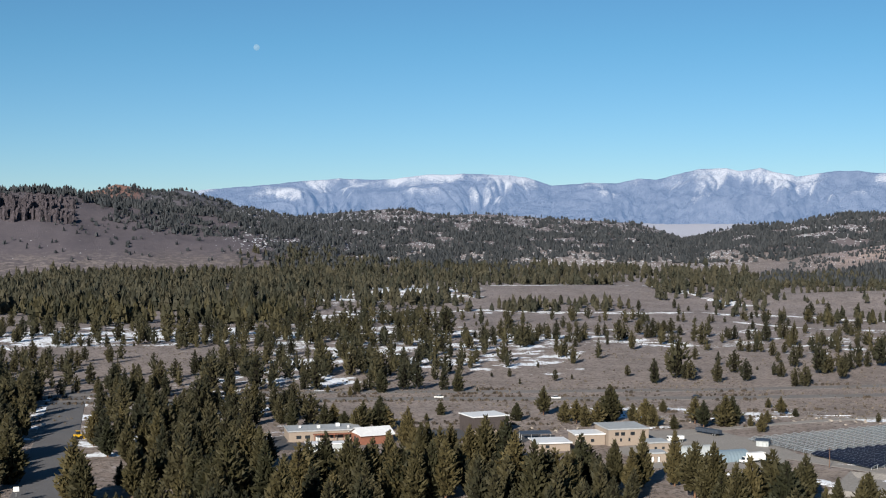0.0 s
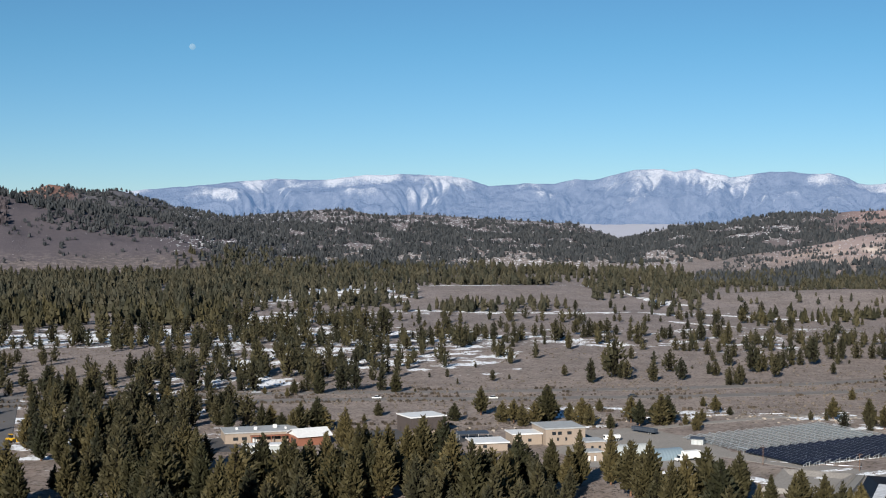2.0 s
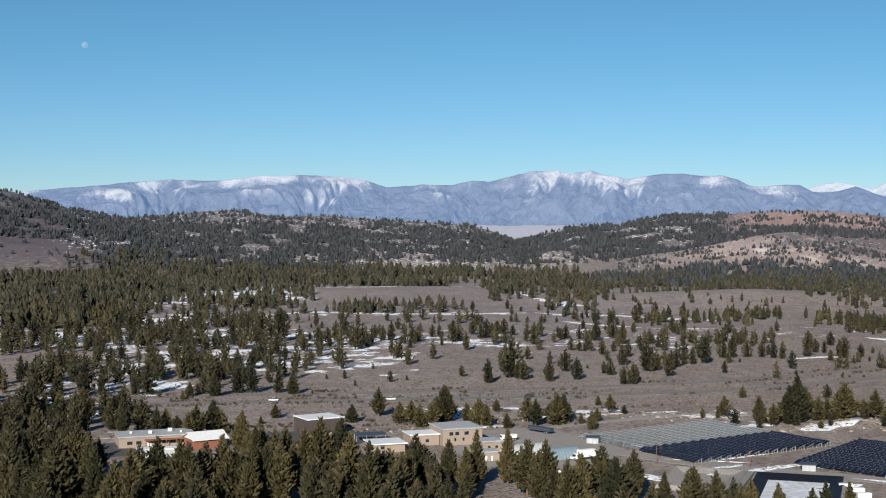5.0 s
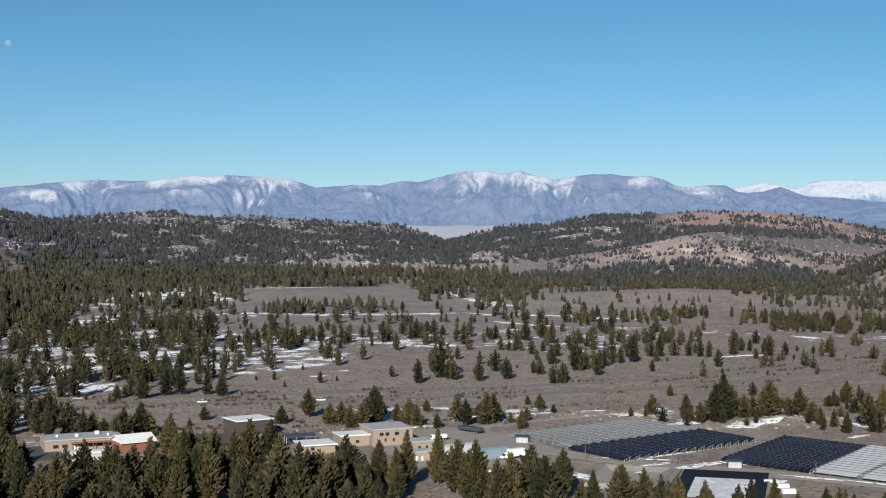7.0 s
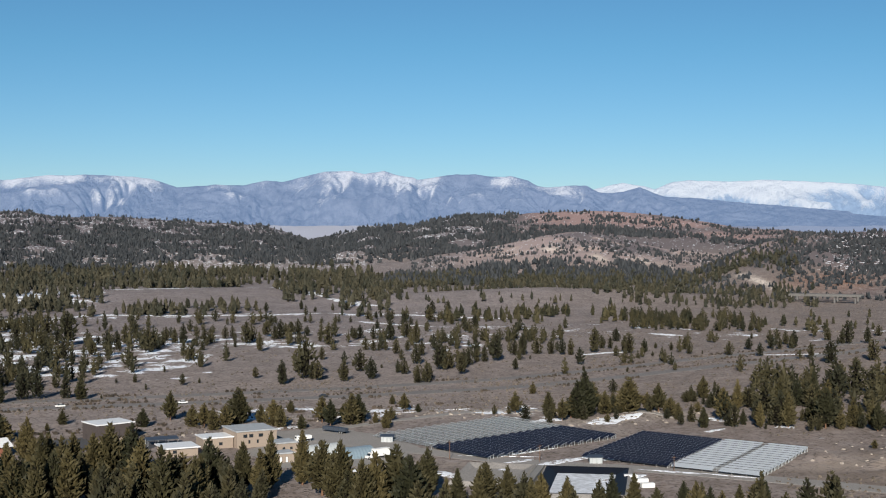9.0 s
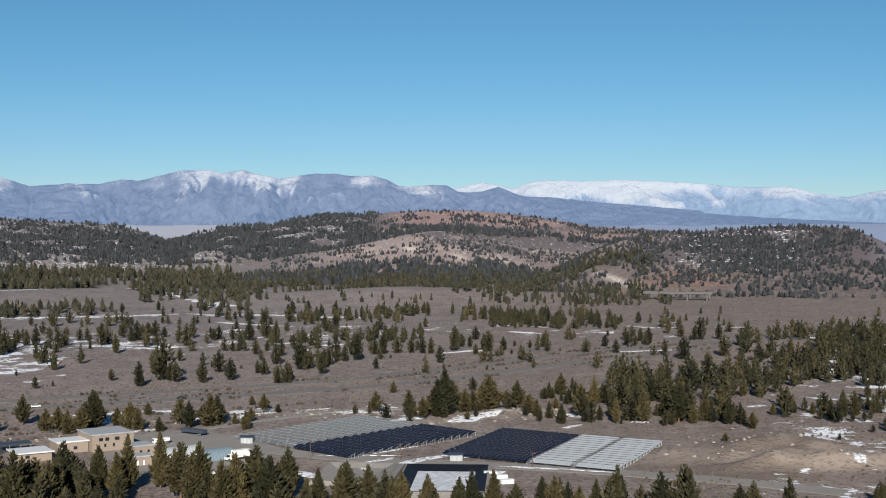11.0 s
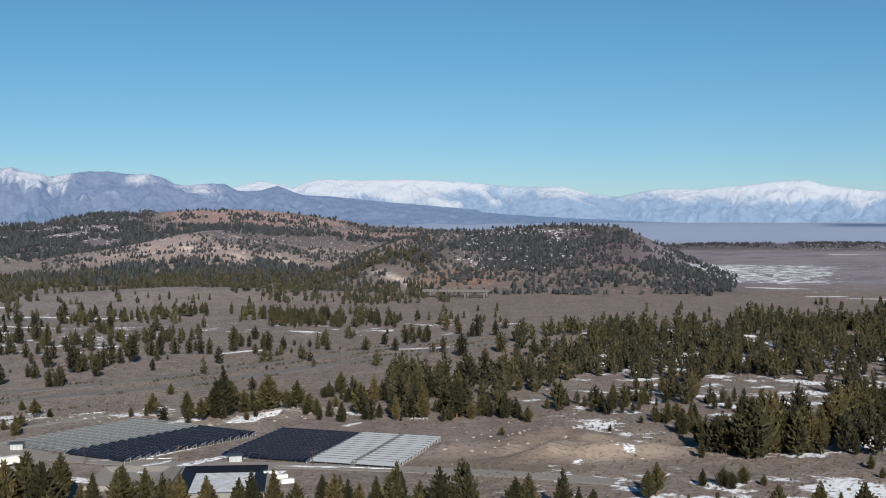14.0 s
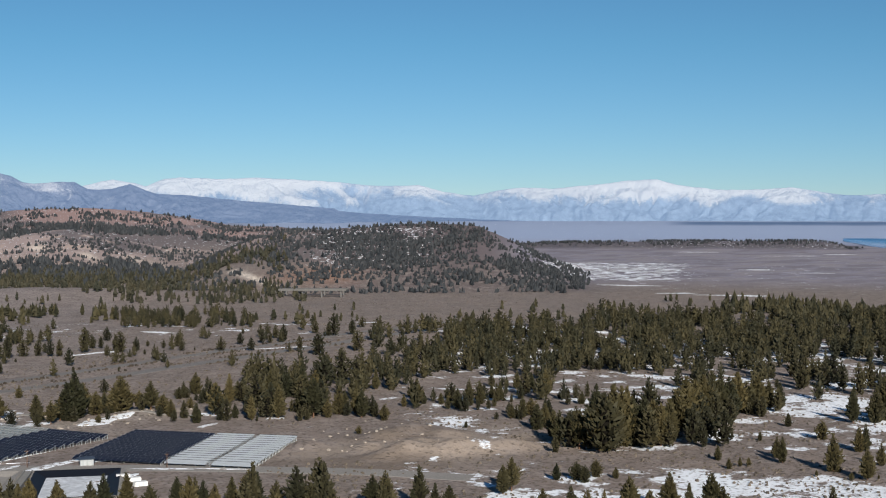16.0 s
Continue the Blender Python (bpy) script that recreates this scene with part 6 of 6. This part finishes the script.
def cliff():
    """Columnar rock face on the hill: many upright broken prisms set into the slope."""
    rng = np.random.default_rng(77)
    root = new("cliff")
    cx, cy = spot(np.float64(16.6), np.float64(2330))
    root.matrix_world = Matrix.Translation((cx, cy, 0))
    tagged(root, "dark grey-brown columnar rock cliff on the hillside", "cliff")
    for i in range(290):
        az = rng.uniform(15.0, 19.8)
        back = rng.uniform(0, 1)
        r = 2245 + back * 150 + 10 * math.sin(az * 4.3) + 5 * math.sin(az * 11)
        x, y = spot(np.float64(az), np.float64(r))
        g = float(rise(x, y))
        fade = 1.0 - 0.6 * max(0.0, (16.0 - az)) / 1.0
        top = g + rng.uniform(9, 24) * fade * (1.15 - 0.7 * back)
        w = rng.uniform(2.4, 5.2)
        bm = bmesh.new()
        n = 5
        tw = rng.uniform(0, 6)
        lean = (rng.uniform(-2, 2), rng.uniform(0, 4))
        rings = []
        for f, k2 in ((0.0, 1.3), (0.3, 1.1), (0.62, 0.95), (0.88, 0.88), (1.0, 0.62)):
            ring = []
            for k in range(n):
                q = w * k2 * rng.uniform(0.7, 1.3)
                ring.append(bm.verts.new((x - cx + q * math.cos(6.283 * k / n + tw) + lean[0] * f + rng.uniform(-0.8, 0.8), y - cy + q * math.sin(6.283 * k / n + tw) + lean[1] * f,
                                          g - 6 + (top - g + 6) * f + rng.uniform(-2, 2) * f)))
            rings.append(ring)
        for a, b2 in zip(rings, rings[1:]):
            for k in range(n):
                bm.faces.new((a[k], a[(k + 1) % n], b2[(k + 1) % n], b2[k]))
        bm.faces.new(rings[-1])
        part("rock_column", bm, ROCK, root)


cliff()


# darker copy of the concrete: the bridge's shade is in its colour
SHADED_CONCRETE = plain("shaded_concrete", (0.13, 0.125, 0.12), 0.9, spread=0.25)


def bridge():
    root = root_at("road_bridge", 705, 1240, -36, "long concrete highway bridge on piers", "bridge", z=0)
    box_part("deck", (0, 70, 0, 9, 6.6, 7.6), SHADED_CONCRETE, root)
    for yy in (0.0, 8.6):
        box_part("parapet", (0, 70, yy, yy + 0.4, 7.604, 8.6), SHADED_CONCRETE, root)
    for xx in (4, 24, 44, 64):
        box_part("pier", (xx, xx + 1.6, 1.5, 7.5, -2, 6.596), SHADED_CONCRETE, root)
    far = root_at("road_bridge", 722, 1262, -36, "second concrete highway bridge on piers", "bridge", z=0)
    box_part("deck", (0, 70, 0, 9, 6.6, 7.6), SHADED_CONCRETE, far)
    for xx in (4, 24, 44, 64):
        box_part("pier", (xx, xx + 1.6, 1.5, 7.5, -2, 6.596), SHADED_CONCRETE, far)


bridge()


def road_sign(x, y, turn, h, w, mat, label):
    root = root_at("road_sign", x, y, turn, label, "sign", "road signs")
    bm = bmesh.new()
    rod(bm, (0, 0, -0.2), (0, 0, h), 0.06)
    part("post", bm, STEEL, root)
    box_part("plate", (-w / 2, w / 2, -0.1, -0.065, h - w * 0.8, h + 0.1), mat, root)
    box_part("frame", (-w / 2 - 0.05, w / 2 + 0.05, -0.06, -0.045, h - w * 0.8 - 0.05, h + 0.15), DARK, root)


road_sign(-134.5, 430.5, 16, 3.2, 1.8, WHITE, "white road sign beside the forest road")
road_sign(-163.5, 560.0, 16, 3.4, 1.5, WHITE, "pale road sign at the road's edge")
loader = root_at("wheel_loader", -144.5, 541.0, 30, "yellow wheel loader on the road shoulder", "loader")
box_part("body", (-1.6, 1.6, -1.1, 1.1, 0.8, 1.9), YELLOW, loader, bevel=0.15)
box_part("cab", (-0.5, 0.9, -0.8, 0.8, 1.904, 3.2), GLASS, loader, bevel=0.08)
box_part("cab_roof", (-0.6, 1.0, -0.9, 0.9, 3.204, 3.35), YELLOW, loader)
box_part("bucket", (2.0, 2.9, -1.3, 1.3, 0.15, 1.2), YELLOW, loader, bevel=0.1)
box_part("arm", (1.2, 2.1, -0.3, 0.3, 0.9, 1.3), YELLOW, loader)
for xx in (-1.1, 1.2):
    for yy in (-1.35, 0.85):
        bm = bmesh.new()
        rod(bm, (xx, yy, 0.75), (xx, yy + 0.5, 0.75), 0.75, 14)
        part("wheel", bm, TYRE, loader)


def post_fence(points, label, gap=4.0):
    """Posts with three wires."""
    root = root_at("wire_fence", *points[0], 0, label, "fence")
    base = Vector((*points[0], float(rise(*points[0]))))
    bm = bmesh.new()
    rod(bm, (0, 0, -0.2), (0, 0, 1.7), 0.07, 6)
    post = mesh_of("post", bm, CONCRETE)
    for a, b2 in zip(points, points[1:]):
        a, b2 = Vector(a), Vector(b2)
        n = int((b2 - a).length / gap)
        for i in range(n):
            p = a.lerp(b2, i / n)
            part("post", post, None, root).matrix_local = Matrix.Translation(Vector((p.x, p.y, float(rise(p.x, p.y)))) - base)
        for z in (0.5, 1.0, 1.5):
            bm = bmesh.new()
            rod(bm, Vector((*a, float(rise(*a)) + z)) - base, Vector((*b2, float(rise(*b2)) + z)) - base, 0.02, 4)
            part("wire", bm, STEEL, root)


post_fence([(84, 592), (128, 600), (170, 606)], "pale post-and-wire fence along the track")


def utility_pole(x, y, h):
    root = root_at("utility_pole", x, y, 20, "thin wooden utility pole beside the service road", "pole", "utility poles")
    bm = bmesh.new()
    rod(bm, (0, 0, -0.3), (0, 0, h), 0.14, 8, 0.1)
    part("pole", bm, BARK, root)
    box_part("crossarm", (-1.1, 1.1, -0.07, 0.07, h - 0.8, h - 0.66), BARK, root)
    for xx in (-1.0, 0, 1.0):
        bm = bmesh.new()
        rod(bm, (xx, 0, h - 0.656), (xx, 0, h - 0.4), 0.05, 6)
        part("insulator", bm, WHITE, root)


for px_, py_, ph_ in ((136, 481, 7), (166, 467, 6.5), (205, 437, 5.5)):
    utility_pole(px_, py_, ph_)

# boulders along the banks
rng = np.random.default_rng(5)
shapes = []
for k in range(4):
    bm = bmesh.new()
    bmesh.ops.create_icosphere(bm, subdivisions=1, radius=1.0)
    for v in bm.verts:
        v.co *= rng.uniform(0.7, 1.15)
        v.co.z *= 0.65
    shapes.append(mesh_of("boulder", bm, BOULDER))
for bx, by, sx, sy, n in ((215, 545, 30, 9, 26), (256, 556, 20, 10, 22), (95, 585, 35, 8, 24), (150, 592, 40, 6, 30), (190, 583, 30, 5, 30), (118, 588, 22, 5, 20), (300, 455, 40, 16, 30), (60, 562, 20, 8, 16), (285, 425, 35, 20, 16)):
    for i in range(n):
        x, y, s = rng.normal(bx, sx * 0.6), rng.normal(by, sy * 0.6), rng.uniform(0.35, 1.1)
        ob = new("boulder", shapes[int(rng.integers(4))])
        ob.matrix_world = Matrix.Translation((x, y, float(rise(x, y)) + 0.15 * s)) @ pose(0, 0, 0, 0, 0, rng.uniform(0, 360)) @ Matrix.Scale(s, 4)
        tagged(ob, "pale rounded boulder lying on bare soil", "boulder", "boulders")

# snow that lies beside the arrays, pond and track
for k, (x, y, rx, ry, turn) in enumerate(((176, 470, 22, 2.4, 30), (160, 474, 8, 1.6, 25), (196, 470, 5, 2, 20), (232, 557, 13, 6.5, 10), (205, 566, 9, 3.5, 5), (278, 548, 10, 4, -10), (222, 551, 4, 2, 10), (206, 440, 12, 1.4, -35), (222, 428, 9, 1.2, -40),
                                          (176, 432, 5, 2.5, 10), (190, 436, 4, 3, 0), (100, 473, 11, 2.2, 6), (112, 466, 5, 2, 0), (100, 463, 4, 2, 40), (128, 458, 4, 6, 30), (150, 606, 9, 1.0, 8), (118, 600, 7, 1.2, 10), (205, 610, 8, 1.2, 6), (175, 609, 6, 1.0, 6),
                                          (88, 575, 10, 2.5, 20), (262, 520, 6, 2, 30), (150, 460, 3, 2, 0), (185, 450, 6, 1.2, -25), (140, 520, 6, 0.8, -60), (155, 487, 12, 0.9, -20), (170, 492, 14, 1.2, 22))):
    snow_patch(x * 0.99, y * 0.99, rx, ry, turn, k)

for k, (az, r, rx, ry, turn) in enumerate(((-47.0, 3010, 16, 55, 42), (-50.8, 2760, 45, 14, -50), (-49.4, 2120, 26, 16, -40), (-48.6, 1470, 38, 9, -35), (-51.5, 2030, 34, 7, -50), (-52.6, 2900, 28, 12, -50), (-46.2, 1500, 24, 7, -40), (-44.2, 1650, 34, 8, -45))):
    x, y = spot(np.float64(az), np.float64(r))
    snow_patch(float(x), float(y), rx, ry, turn, 60 + k)


def snow_line(points, width, seed, breaks=0.25):
    """Snow left in the lee of a track: a row of long thin patches."""
    lrng = np.random.default_rng(seed)
    for a, b2 in zip(points, points[1:]):
        a, b2 = Vector(a), Vector(b2)
        run = (b2 - a).length
        n = max(1, int(run / 24))
        for i in range(n):
            if lrng.random() < breaks:
                continue
            p = a.lerp(b2, (i + 0.5) / n)
            snow_patch(p.x + lrng.uniform(-2, 2), p.y + lrng.uniform(-3, 3), run / n * lrng.uniform(0.45, 0.75), width * lrng.uniform(0.6, 1.3), math.degrees(math.atan2(b2.y - a.y, b2.x - a.x)), seed * 50 + int(a.x) + i)


# lines of snow across the meadow
snow_line([(-41, 1178), (24, 1252), (130, 1203), (231, 1203), (296, 1165), (361, 1117)], 7, 1)
snow_line([(56, 1589), (112, 1544), (170, 1578), (217, 1566), (249, 1491), (261, 1361), (276, 1274)], 8, 2)
snow_line([(363, 967), (408, 964), (434, 922)], 5, 3)
snow_line([(316, 810), (354, 818)], 4, 4)
snow_line([(419, 781), (464, 775)], 4, 5)
snow_line([(108, 951), (146, 943), (189, 889)], 7, 6)
snow_line([(231, 1106), (272, 1052)], 5, 7)
